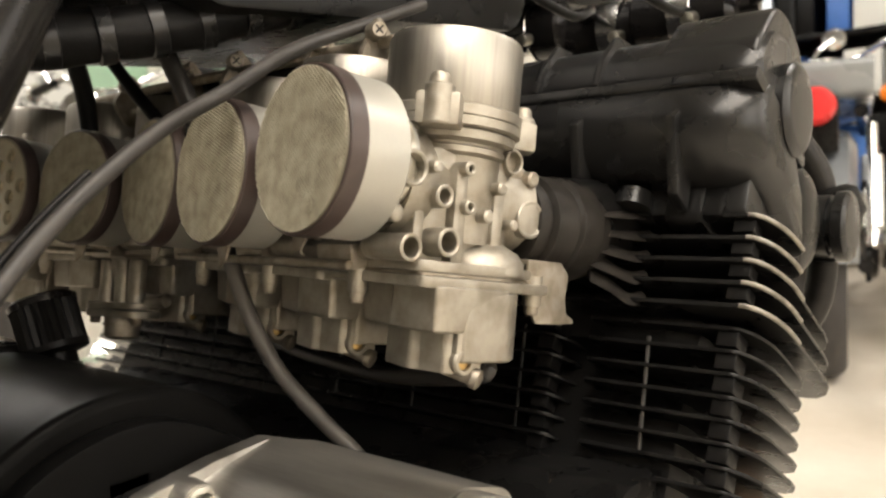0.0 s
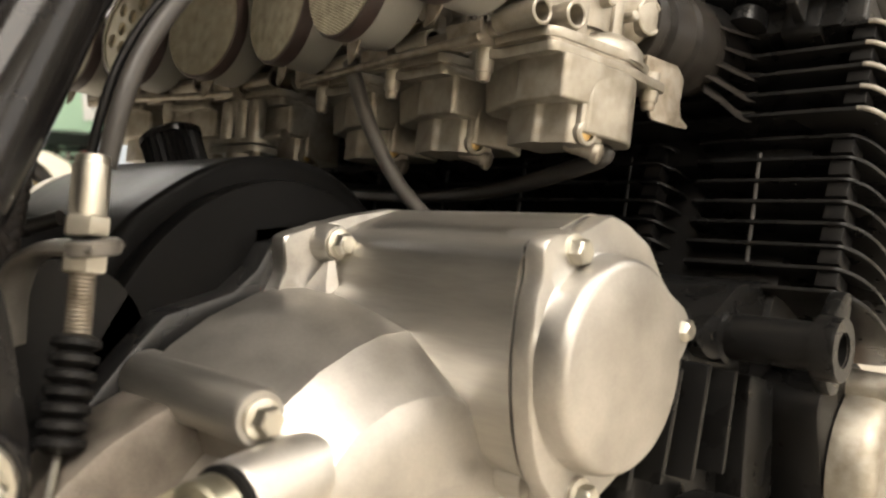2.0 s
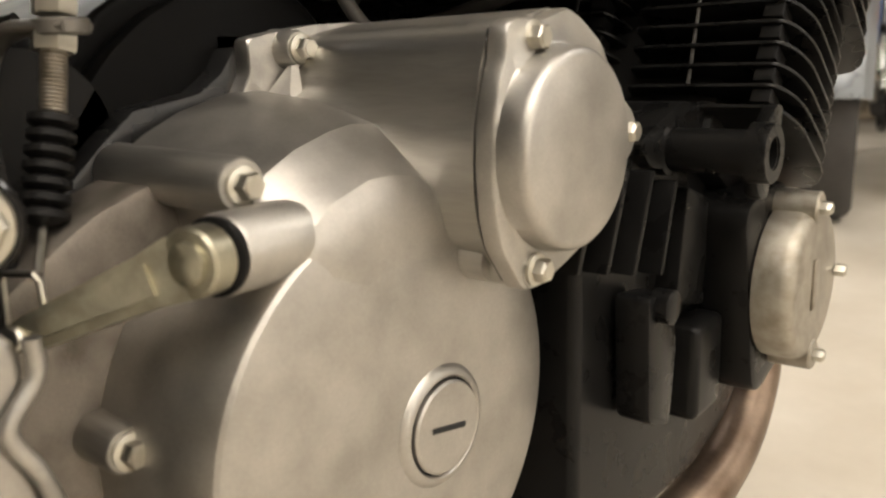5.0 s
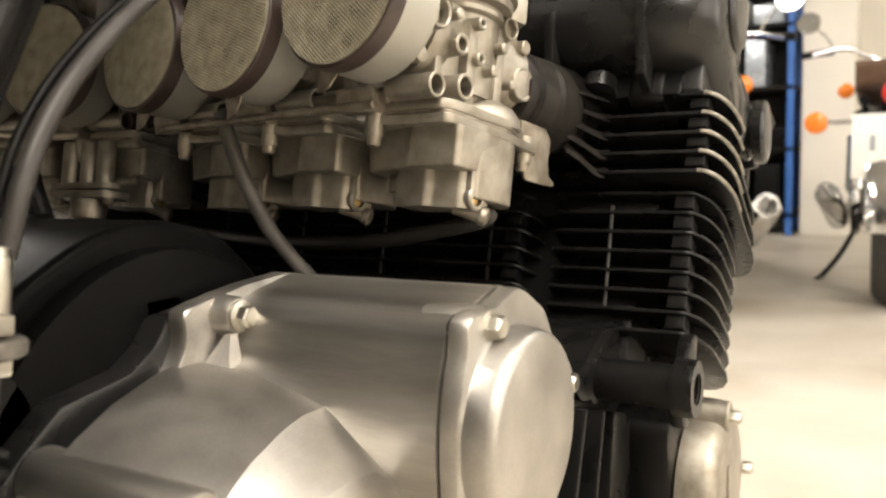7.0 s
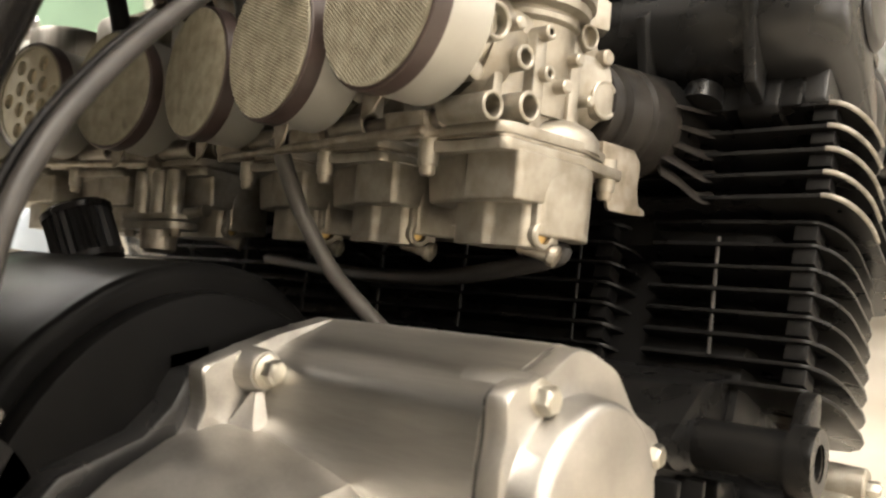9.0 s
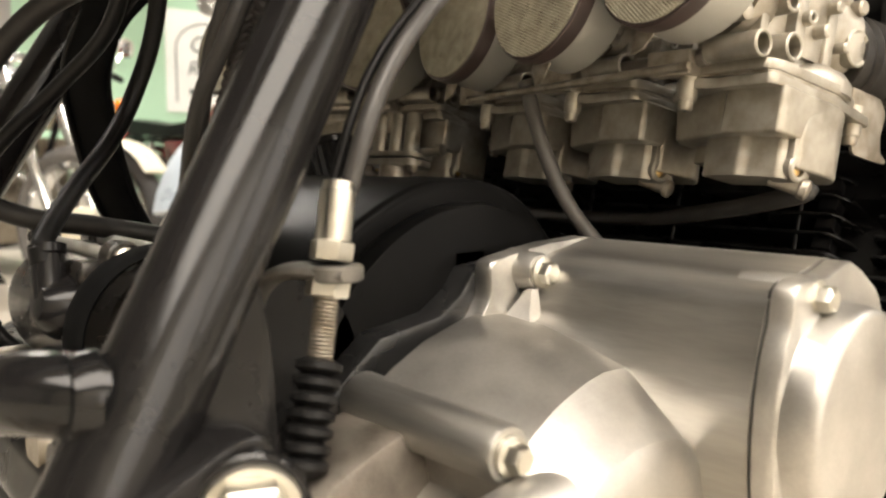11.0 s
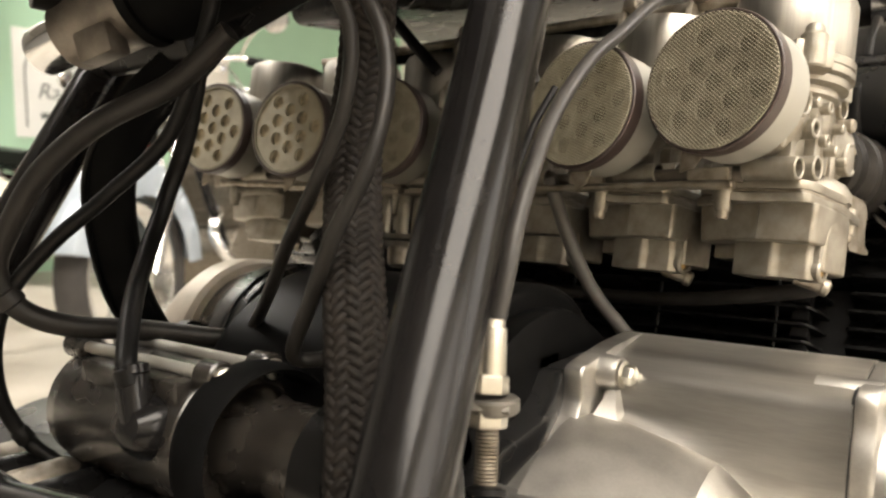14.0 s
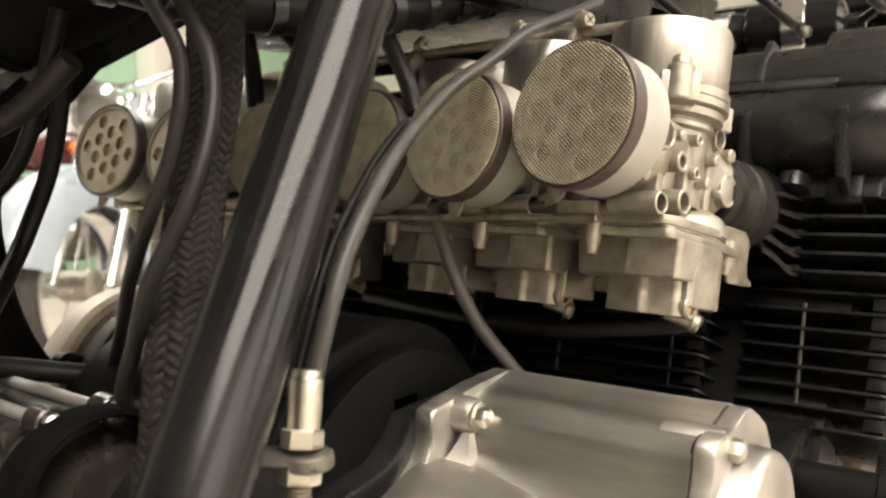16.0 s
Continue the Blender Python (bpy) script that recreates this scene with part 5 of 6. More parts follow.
braided_sleeve()
hose("throttle_cable", [(0.085, 0.010, 0.72), (0.0902, 0.0142, 0.688), (0.0991, 0.0246, 0.6589), (0.0989, 0.0211, 0.624), (0.0844, 0.0171, 0.5913), (0.0528, 0.0259, 0.5608), (0.0129, 0.0431, 0.527), (-0.0318, 0.0594, 0.49), (-0.055, 0.068, 0.462), (-0.06, 0.07, 0.44)], 0.0035, HOSE, "thin grey-black rubber throttle cable", "cable")
collared("breather_hose", [(0.08, 0.03, 0.71), (0.0958, 0.0287, 0.684), (0.1146, 0.0284, 0.656), (0.1264, 0.0186, 0.626), (0.1267, 0.0061, 0.5957), (0.114, -0.0019, 0.5672), (0.0975, -0.0004, 0.5387), (0.0773, 0.0066, 0.512), (0.082, 0.022, 0.508), (0.10, 0.035, 0.512)], 0.0036, HOSE, "thin grey-black breather hose", "hose", collars=(0.9,))
hose("overflow_tube", [(0.0899, 0.2084, 0.5911), (0.1013, 0.2106, 0.5557), (0.114, 0.2187, 0.5216), (0.13, 0.2314, 0.4943), (0.1454, 0.2464, 0.468), (0.155, 0.255, 0.445)], 0.0046, PALE_HOSE, "grey-black rubber overflow tube hanging from the carburettors", "hose")
hose("drain_hose", [(-0.0829, 0.3323, 0.5078), (-0.0019, 0.3097, 0.5071), (0.0777, 0.2851, 0.5081), (0.1562, 0.2614, 0.5134), (0.2335, 0.2417, 0.5271), (0.2440, 0.2420, 0.5340)], 0.0046, CABLE, "grey-black rubber drain hose under the float bowls", "hose")


def crankcase_filter():
    t = thing("breather_filter", "small black pleated crankcase breather filter with a glossy cap", "air filter", (-0.07, 0.174, 0.546))
    ax = Vector((-0.36, -0.02, 0.93)).normalized()
    b = Vector((-0.055, 0.173, 0.527))
    bm = bmesh.new()
    n = 48
    rows = []
    for d in (0, 0.027):
        rows.append([])
        _, u, v = frame_of(ax)
        for k in range(n):
            r = 0.0205 if k % 2 else 0.0185
            a = 2 * math.pi * k / n
            rows[-1].append(bm.verts.new(b + ax * d + (u * math.cos(a) + v * math.sin(a)) * r))
    for k in range(n):
        bm.faces.new((rows[0][k], rows[0][(k + 1) % n], rows[1][(k + 1) % n], rows[1][k]))
    part("pleats", bm, RUBBER, t, sharp=0)
    part("cap", lathe(b + ax * 0.027, ax, [(0, 0.0212), (0.004, 0.0212), (0.006, 0.019), (0.0065, 0)], 36), GLOSS_BLACK, t, "glossy black end cap")
    part("neck", lathe(b, ax, [(0.0, 0.0212), (-0.004, 0.0205), (-0.006, 0.012), (-0.03, 0.011)], 30), RUBBER, t)
    part("clamp", lathe(b, ax, [(-0.024, 0.0125), (-0.024, 0.0132), (-0.014, 0.0132), (-0.014, 0.0125)], 30), ZINC, t)
    return t


crankcase_filter()


# ---- the bike above the engine ----
def bodywork():
    t = thing("seat_unit", "black seat base and underseat panels", "seat", (0, -0.2, 0.80))
    part("seat_base", box((-0.15, -0.75, 0.765), (0.15, 0.03, 0.87), 0.02), BLACK_PAINT, t)
    side = rounded([(0.030, 0.700), (0.044, 0.658), (0.062, 0.6655), (0.106, 0.6915), (0.18, 0.735), (0.18, 0.80), (-0.10, 0.80), (-0.10, 0.745)], 0.01)
    part("battery_tray", prism(side, "x", -0.165, -0.050, 0.003), BLACK_PAINT, t)
    part("airbox_floor", prism(rounded([(-0.25, 0.735), (0.02, 0.712), (0.14, 0.722), (0.16, 0.80), (-0.25, 0.80)], 0.01), "x", -0.05, 0.14, 0.004), BLACK_PAINT, t)
    tank = thing("fuel_tank", "black painted motorcycle fuel tank", "fuel tank", (0, 0.35, 0.82))
    part("shell", prism(rounded([(0.02, 0.80), (0.14, 0.775), (0.62, 0.785), (0.70, 0.86), (0.66, 0.96), (0.30, 1.0), (0.05, 0.90)], 0.05), "x", -0.135, 0.135, 0.05, 4), BLACK_SATIN, tank)
    part("tank_underside", prism(rounded([(0.17, 0.790), (0.19, 0.716), (0.47, 0.730), (0.50, 0.790)], 0.015), "x", -0.075, 0.115, 0.008), BLACK_PAINT, tank)
    part("tank_flank", prism(rounded([(0.24, 0.795), (0.25, 0.730), (0.50, 0.742), (0.52, 0.795)], 0.012), "x", -0.20, -0.0755, 0.008), BLACK_PAINT, tank)
    part("tank_nose", prism(rounded([(0.42, 0.80), (0.46, 0.762), (0.66, 0.770), (0.70, 0.80)], 0.012), "x", -0.16, 0.10, 0.01), BLACK_PAINT, tank)
    return t


bodywork()


def reservoir():
    t = thing("brake_reservoir", "silver cast housing with black rubber ends under the seat", "brake part", (-0.09, 0.0, 0.68))
    ax = Vector((0.80, 0.30, 0.28)).normalized()
    b = Vector((-0.107, 0.013, 0.681))
    part("chrome_end", lathe(b - ax * 0.012, -ax, [(0, 0.015), (0.022, 0.015), (0.025, 0.0135), (0.025, 0)], 32), CHROME, t)
    part("housing", lathe(b - ax * 0.012, ax, [(0, 0.018), (0.002, 0.021), (0.045, 0.023), (0.048, 0.0245), (0.055, 0.0245)], 36), OILY, t)
    part("lug", moved(box((-0.010, -0.009, -0.008), (0.014, 0.008, 0.010), 0.003), Matrix.Translation((-0.080, 0.006, 0.667)) @ Matrix.Rotation(radians(20), 4, "Z") @ Matrix.Rotation(radians(-15), 4, "Y")), OILY, t)
    # rubber in the darkest black: the deep underseat shade is put into its colour
    part("rubber_cap", lathe(b + ax * 0.040, ax, [(0, 0.0245), (0.002, 0.0275), (0.008, 0.0275), (0.009, 0.025), (0.014, 0.025), (0.015, 0.0285), (0.06, 0.030), (0.09, 0.026)], 36), MATTE_BLACK, t)
    part("grommet", ring((-0.112, 0.0, 0.703), (-0.3, -1, 0.1), 0.014, 0.007, 0.014, 28), RUBBER, t)
    return t


reservoir()


def loom():
    t = thing("main_wiring_loom", "thick black taped wiring loom under the tank", "cable", (0.08, 0.15, 0.70))
    pts = [(0.060, -0.02, 0.700), (0.064, 0.08, 0.696), (0.076, 0.17, 0.706), (0.09, 0.26, 0.728), (0.10, 0.36, 0.755)]
    part("sleeve", sweep(pts, 0.0135, 18, 10, wobble=0.15), RUBBER, t)
    path = spline(pts, 10)
    for i in range(3, len(path) - 2, 3):
        d = (path[i + 1] - path[i]).normalized()
        part("tape_turn", lathe(path[i], d + Vector((0.25, 0.1, 0)), [(0, 0.0142), (0.0006, 0.0150), (0.008, 0.0148), (0.0085, 0.014)], 20), BLACK_SATIN, t)
    return t


loom()
hose("fuel_hose", [(0.083, 0.20, 0.648), (0.072, 0.205, 0.67), (0.060, 0.20, 0.70), (0.055, 0.19, 0.73)], 0.0055, HOSE, "grey-black rubber fuel hose", "hose")
hose("vacuum_hose", [(-0.113, 0.240, 0.668), (-0.114, 0.238, 0.70), (-0.113, 0.23, 0.74), (-0.112, 0.23, 0.79)], 0.0068, RUBBER, "black rubber hose rising from a carburettor", "hose")
hose("branch_hose", [(-0.105, 0.232, 0.735), (-0.075, 0.235, 0.722), (-0.045, 0.24, 0.690), (-0.03, 0.245, 0.672)], 0.0045, RUBBER, "thin curved black rubber branch hose", "hose")


def throttle_parts():
    t = thing("throttle_linkage", "dull zinc throttle linkage above the carburettors", "linkage", (0.0, 0.25, 0.70))
    part("shaft", rod((-0.18, 0.268, 0.697), (0.19, 0.268, 0.697), 0.0035, 12), CAST_DULL, t)
    for x in (0.16, 0.115, 0.035, -0.02, -0.10):
        part("lever", prism(rounded([(0.252, 0.69), (0.268, 0.712), (0.278, 0.70), (0.272, 0.672), (0.260, 0.672)], 0.004), "x", x - 0.002, x + 0.002, 0.0004), CAST_DULL, t)
        cap_screw("screw", (x + 0.002, 0.262, 0.702), (1, -0.5, 0), 0.005, 0.010, t, CAST_DULL)
    part("cross_bar", box((-0.19, 0.275, 0.688), (0.19, 0.281, 0.700), 0.001), BLACK_PAINT, t)
    return t


throttle_parts()


def accelerator_pump():
    m = pose(*BANK[3][:3], 0, 0, BANK[3][3]) @ TILT @ Matrix.Translation((0, 0.008, 0.010))
    t = thing("accelerator_pump", "cast aluminium accelerator pump on a float bowl", "pump", m.translation)

    def put(name, bm, mat):
        part(name, moved(bm, m), mat, t)
    for x in (-0.012, 0.004, 0.018):
        put("column", lathe((x, 0.030, -0.088), (0, 0, 1), [(0, 0.0058), (0.028, 0.0058), (0.030, 0.005)], 16), CAST)
    put("plate", prism(rounded([(-0.020, 0.018), (0.030, 0.018), (0.034, 0.030), (0.030, 0.042), (-0.018, 0.042)], 0.005), "z", -0.0905, -0.0865, 0.001), CAST)
    put("plate", prism(rounded([(-0.020, 0.018), (0.030, 0.018), (0.034, 0.030), (0.030, 0.042), (-0.018, 0.042)], 0.005), "z", -0.0965, -0.0915, 0.001), CAST)
    put("chamber", lathe((0.006, 0.030, -0.111), (0, 0, 1), [(0, 0.008), (0.002, 0.011), (0.015, 0.012)], 24), CAST_DULL)
    for x in (-0.015, 0.028):
        put("screw", lathe((x, 0.024, -0.101), (0, 0, 1), [(0, 0.003), (0.001, 0.0036), (0.006, 0.0036)], 14), CAST_DULL)
    put("spigot", lathe((0.03, 0.03, -0.086), (1, 0, 0.1), [(0, 0.0035), (0.014, 0.0032), (0.015, 0.0045), (0.018, 0.004)], 14), CAST)
    return t


accelerator_pump()


def headers():
    for i, x in enumerate((0.262, 0.165, 0.065)):
        single("exhaust_pipe", sweep([(x, 0.45, 0.46), (x, 0.485, 0.41), (x, 0.505, 0.31), (x + 0.01, 0.475, 0.232), (x + 0.012, 0.38, 0.185), (x - 0.01, 0.20, 0.165), (x - 0.03, -0.5, 0.165)], 0.0195, 20), COPPERED, "heat-stained steel exhaust header pipe", "exhaust pipe", "exhaust headers")


headers()


def ignition_coil(x, y, z):
    t = thing("ignition_coil", "black ignition coil with a bright clamp under the tank", "ignition coil", (x, y, z), "ignition coils")
    part("body", lathe((x - 0.045, y, z), (1, 0.1, 0), [(0, 0.018), (0.004, 0.024), (0.075, 0.024), (0.079, 0.018), (0.082, 0.008), (0.095, 0.007)], 26), GLOSS_BLACK, t)
    part("clamp", ring((x - 0.012, y, z), (1, 0.1, 0), 0.0258, 0.0242, 0.018, 26), CHROME, t)
    part("terminal", lathe((x + 0.01, y - 0.02, z - 0.008), (0, -1, -0.2), [(0, 0.005), (0.012, 0.005), (0.013, 0.003)], 14), ZINC, t)
    part("lead", sweep([(x + 0.046, y + 0.005, z), (x + 0.065, y - 0.01, z + 0.008), (x + 0.07, y - 0.05, z - 0.002), (x + 0.05, y - 0.10, z + 0.02)], 0.0038, 10, 6), RUBBER, t)
    return t


for cx, cy, cz in ((0.075, 0.55, 0.742), (0.150, 0.57, 0.735), (0.215, 0.56, 0.738)):
    ignition_coil(cx, cy, cz)


def crash_bar():
    t = thing("crash_bar", "grey-black tubular crash bar with a rubber-lined clamp", "crash bar", (0.31, 0.58, 0.55))
    part("tube", sweep([(0.27, 0.56, 0.66), (0.301, 0.575, 0.61), (0.304, 0.58, 0.55), (0.297, 0.572, 0.505), (0.270, 0.555, 0.478), (0.22, 0.54, 0.47)], 0.0105, 18, 8), HOSE, t)
    part("clamp", merge(lathe((0.308, 0.575, 0.597), (0.3, 0, -1), [(0, 0.014), (0.004, 0.020), (0.022, 0.021), (0.028, 0.015)], 24), box((0.300, 0.560, 0.545), (0.322, 0.585, 0.585), 0.005)), RUBBER, t)
    part("clamp_ring", ring((0.316, 0.572, 0.580), (1, -0.2, 0), 0.015, 0.009, 0.012, 28), HOSE, t)
    return t


crash_bar()


def floor_pan():
    t = thing("rear_engine_mount", "ribbed dark cast engine mount behind the starter", "engine", (-0.03, -0.03, 0.42))
    part("tray", prism(rounded([(-0.062, 0.40), (-0.058, 0.425), (-0.02, 0.436), (0.03, 0.43), (0.03, 0.38), (-0.05, 0.38)], 0.006), "x", -0.155, 0.16, 0.003), BLACK_PAINT, t)
    for x in (-0.13, -0.105, -0.078, -0.05, 0.07, 0.10):
        part("rib", moved(lathe((0, 0, 0), (0, 1, 0), [(0, 0.010), (0.004, 0.0125), (0.034, 0.0125), (0.038, 0.010)], 18), Matrix.Translation((x, -0.058, 0.428))), CAST_DULL if x in (-0.13, -0.078, 0.07) else BLACK_PAINT, t)
    return t


floor_pan()


# ---- background: the workshop ----
def wheel(t, at, r, width, spoke_mesh, tyre_mat=None, hub_r=0.05, hub_mat=None):
    """A spoked wheel that rolls along local x: the rim is the part, the rest its sub-parts."""
    x, y, z = at
    rim = part("wheel", ring((x, y - width * 0.35, z), (0, 1, 0), r * 0.80, r * 0.735, width * 0.7, 40), CHROME, t)
    n, m = 40, 12
    bm = bmesh.new()
    rows = [[bm.verts.new((x + (r * 0.885 + r * 0.115 * math.cos(2 * math.pi * k / m)) * math.cos(2 * math.pi * i / n), y + width * 0.5 * math.sin(2 * math.pi * k / m), z + (r * 0.885 + r * 0.115 * math.cos(2 * math.pi * k / m)) * math.sin(2 * math.pi * i / n))) for k in range(m)] for i in range(n)]
    for i in range(n):
        for k in range(m):
            bm.faces.new((rows[i][k], rows[(i + 1) % n][k], rows[(i + 1) % n][(k + 1) % m], rows[i][(k + 1) % m]))
    part("tyre", bm, tyre_mat or TYRE, rim)
    part("hub", lathe((x, y - 0.06, z), (0, 1, 0), [(0, hub_r * 0.5), (0.01, hub_r), (0.11, hub_r), (0.12, hub_r * 0.5)], 24), hub_mat or CAST, rim)
    for i in range(16):
        o = new("spoke", spoke_mesh)
        o.parent = rim
        a = 2 * math.pi * i / 16
        o.matrix_basis = Matrix.Translation(Vector((x, y + (0.03 if i % 2 else -0.03), z))) @ Matrix.Rotation(a, 4, "Y") @ Matrix.Rotation(radians(25 if (i // 2) % 2 else -25), 4, "Y") @ Matrix.Diagonal((r / 0.31, 1, r / 0.31, 1))
    return rim


SPOKE = bpy.data.meshes.new("spoke")
sb = rod((0.03, 0, 0), (0.236, 0, 0.0), 0.0022, 6)
sb.to_mesh(SPOKE)
sb.free()
SPOKE.materials.append(CHROME)


def motorcycle(label, x, y, yaw, tank, seat=None, fork=None, fender=None, hub=None, plate=False, amber=True, tyre=None, deep=(), front=True):
    t = thing("motorcycle", label, "motorcycle", group="parked motorcycles")
    seat, fork, fender = seat or RUBBER, fork or CHROME, fender or CHROME
    wheel(t, (0.70, 0, 0.31), 0.31, 0.10, SPOKE, tyre, 0.075 if hub else 0.05, hub)
    wheel(t, (-0.68, 0, 0.31), 0.31, 0.13, SPOKE, tyre, 0.06, hub)
    for s in (1, -1):
        part("fork", rod((0.70, s * 0.10, 0.31), (0.44, s * 0.10, 0.92), 0.021, 14), fork, t)
        part("shock", lathe((-0.66, s * 0.13, 0.36), (0.22, 0, 0.55), [(0, 0.018), (0.05, 0.018), (0.05, 0.03), (0.26, 0.03), (0.26, 0.016), (0.36, 0.016)], 14), CHROME, t)
        part("frame_tube", sweep([(0.42, s * 0.05, 0.86), (0.30, s * 0.12, 0.45), (0.15, s * 0.14, 0.22), (-0.25, s * 0.14, 0.25), (-0.32, s * 0.13, 0.55), (-0.45, s * 0.11, 0.70), (-0.85, s * 0.10, 0.72)], 0.017, 10, 6), GLOSS_BLACK, t)
        part("swingarm", rod((-0.25, s * 0.11, 0.33), (-0.70, s * 0.11, 0.31), 0.02, 10), GLOSS_BLACK, t)
        part("exhaust", sweep([(0.25, s * 0.10, 0.50), (0.36, s * 0.14, 0.40), (0.20, s * 0.20, 0.24), (-0.2, s * 0.20, 0.25)], 0.02, 12, 6), CHROME, t)
        part("silencer", lathe((-0.18, s * 0.20, 0.25), (-1, s * 0.02, 0.25), [(0, 0.022), (0.08, 0.042), (0.60, 0.042), (0.66, 0.034), (0.66, 0.026), (0.55, 0.026)], 20), CHROME, t)
        part("mirror", lathe((0.36, s * 0.38, 1.16), (-1, 0, 0.1), [(0, 0.02), (0.005, 0.05), (0.015, 0.052), (0.016, 0)], 20), CHROME, t)
        part("mirror_stem", sweep([(0.38, s * 0.26, 1.02), (0.38, s * 0.31, 1.10), (0.36, s * 0.38, 1.16)], 0.005, 8, 5), CHROME, t)
        part("grip", rod((0.34, s * 0.27, 1.02), (0.28, s * 0.40, 1.0), 0.017, 12), RUBBER, t)
        if amber:
            for px, lat, pz in ((0.50, 0.22, 0.84), (-0.86, 0.245, 0.65))[:1 if amber == "front" else 2]:
                part("indicator", lathe((px - 0.03, s * lat, pz), (1, 0, 0), [(0, 0.02), (0.01, 0.037), (0.045, 0.037), (0.065, 0.025), (0.07, 0)], 20), AMBER, t, "amber indicator")
                part("indicator_stalk", rod((px, s * 0.06, pz), (px, s * (lat - 0.03), pz), 0.008, 8), CHROME, t)
    part("handlebar", sweep([(0.28, 0.36, 1.0), (0.36, 0.22, 1.03), (0.42, 0.08, 0.97), (0.42, -0.08, 0.97), (0.36, -0.22, 1.03), (0.28, -0.36, 1.0)], 0.011, 10, 6), CHROME, t)
    body = bmesh.new()
    rows = []
    for px, w, top, bot in ((-0.12, 0.06, 0.83, 0.74), (-0.08, 0.10, 0.87, 0.73), (0.05, 0.145, 0.93, 0.71), (0.22, 0.155, 0.955, 0.72), (0.36, 0.12, 0.93, 0.76), (0.42, 0.05, 0.88, 0.80)):
        mid, hh = (top + bot) / 2, (top - bot) / 2
        rows.append([body.verts.new((px, w * math.copysign(abs(math.cos(2 * math.pi * k / 20)) ** 0.7, math.cos(2 * math.pi * k / 20)), mid + hh * math.copysign(abs(math.sin(2 * math.pi * k / 20)) ** 0.8, math.sin(2 * math.pi * k / 20)))) for k in range(20)])
    for a, b in zip(rows, rows[1:]):
        for k in range(20):
            body.faces.new((a[k], a[(k + 1) % 20], b[(k + 1) % 20], b[k]))
    body.faces.new(rows[0]), body.faces.new(rows[-1])
    part("tank", body, tank, t)
    part("tank_cap", lathe((0.20, 0, 0.95), (0, 0, 1), [(0, 0.035), (0.012, 0.032), (0.014, 0)], 20), CHROME, t)
    part("seat", prism(rounded([(-0.12, 0.75), (-0.10, 0.83), (-0.35, 0.80), (-0.70, 0.84), (-0.84, 0.86), (-0.82, 0.76), (-0.4, 0.72)], 0.03), "y", -0.13, 0.13, 0.03, 3), seat, t)
    for side in deep:
        cx = 0.70 if side == "front" else -0.68
        rows = []
        for k in range(19):
            a = radians((15 if side == "front" else 10) + k * 9.0)
            rows.append([(cx + r * math.cos(a), w, 0.31 + r * math.sin(a)) for r, w in ((0.25, -0.085), (0.33, -0.092), (0.365, -0.07), (0.378, -0.03), (0.378, 0.03), (0.365, 0.07), (0.33, 0.092), (0.25, 0.085), (0.326, 0.080), (0.355, 0.0), (0.326, -0.080))])
        part("deep_mudguard", loft(rows), fender, t, "deep valanced mudguard")
    arc = [(-0.68 + 0.36 * math.cos(radians(a)), 0.0, 0.31 + 0.36 * math.sin(radians(a))) for a in range(40, 185, 12)]
    if "rear" not in deep:
        part("rear_fender", sweep(arc, 0.085, 12, 3, flat=0.12, hint=(0, 1, 0)), fender, t)
    arc = [(0.70 + 0.35 * math.cos(radians(a)), 0.0, 0.31 + 0.35 * math.sin(radians(a))) for a in range(35, 150, 12)]
    if front and "front" not in deep:
        part("front_fender", sweep(arc, 0.07, 12, 3, flat=0.12, hint=(0, 1, 0)), fender, t)
    eng = part("engine", prism(rounded([(-0.22, 0.24), (0.24, 0.22), (0.28, 0.36), (0.20, 0.44), (-0.2, 0.42)], 0.03), "y", -0.16, 0.16, 0.02), CAST_DULL, t)
    part("barrel", box((0.03, -0.13, 0.42), (0.19, 0.13, 0.68), 0.02), CAST_DULL, eng)
    for k in range(8):
        part("fin", box((0.0, -0.17, 0.44 + 0.026 * k), (0.22, 0.17, 0.448 + 0.026 * k), 0.002), CAST_DULL, eng)
    part("side_panel", prism(rounded([(-0.14, 0.70), (-0.18, 0.48), (-0.36, 0.50), (-0.42, 0.70)], 0.04), "y", -0.135, 0.135, 0.015), tank, t)
    part("headlamp", lathe((0.46, 0, 0.86), (1, 0, 0), [(0, 0.03), (0.03, 0.08), (0.10, 0.095), (0.115, 0.095), (0.12, 0.085), (0.13, 0.05), (0.132, 0)], 28), CHROME, t)
    part("tail_lamp", lathe((-0.93, 0, 0.735), (-1, 0, 0), [(0, 0.040), (0.01, 0.047), (0.05, 0.046), (0.064, 0.036), (0.068, 0)], 28), RED, t, "red tail lamp")
    part("tail_bracket", box((-0.95, -0.05, 0.62), (-0.86, 0.05, 0.76), 0.01), BLACK_PAINT, t)
    part("side_stand", sweep([(-0.05, 0.14, 0.22), (-0.09, 0.20, 0.10), (-0.12, 0.27, 0.006), (-0.18, 0.28, 0.006)], 0.011, 8, 4), BLACK_PAINT, t)
    part("chain", prism(rounded([(-0.68, 0.26), (-0.2, 0.29), (-0.2, 0.37), (-0.68, 0.36)], 0.03), "y", -0.125, -0.11), BLACK_PAINT, t)
    if plate:
        p = part("number_plate", box((-0.985, -0.13, 0.46), (-0.975, 0.13, 0.67), 0.004), PAPER, t, "white number plate")
        for k in range(4):
            part("bar", box((-0.9875, -0.09 + k * 0.05, 0.55), (-0.9855, -0.074 + k * 0.05, 0.60)), SILVER, p)
    t.matrix_basis = pose(x, y, 0, 0, 0, yaw)
    return t


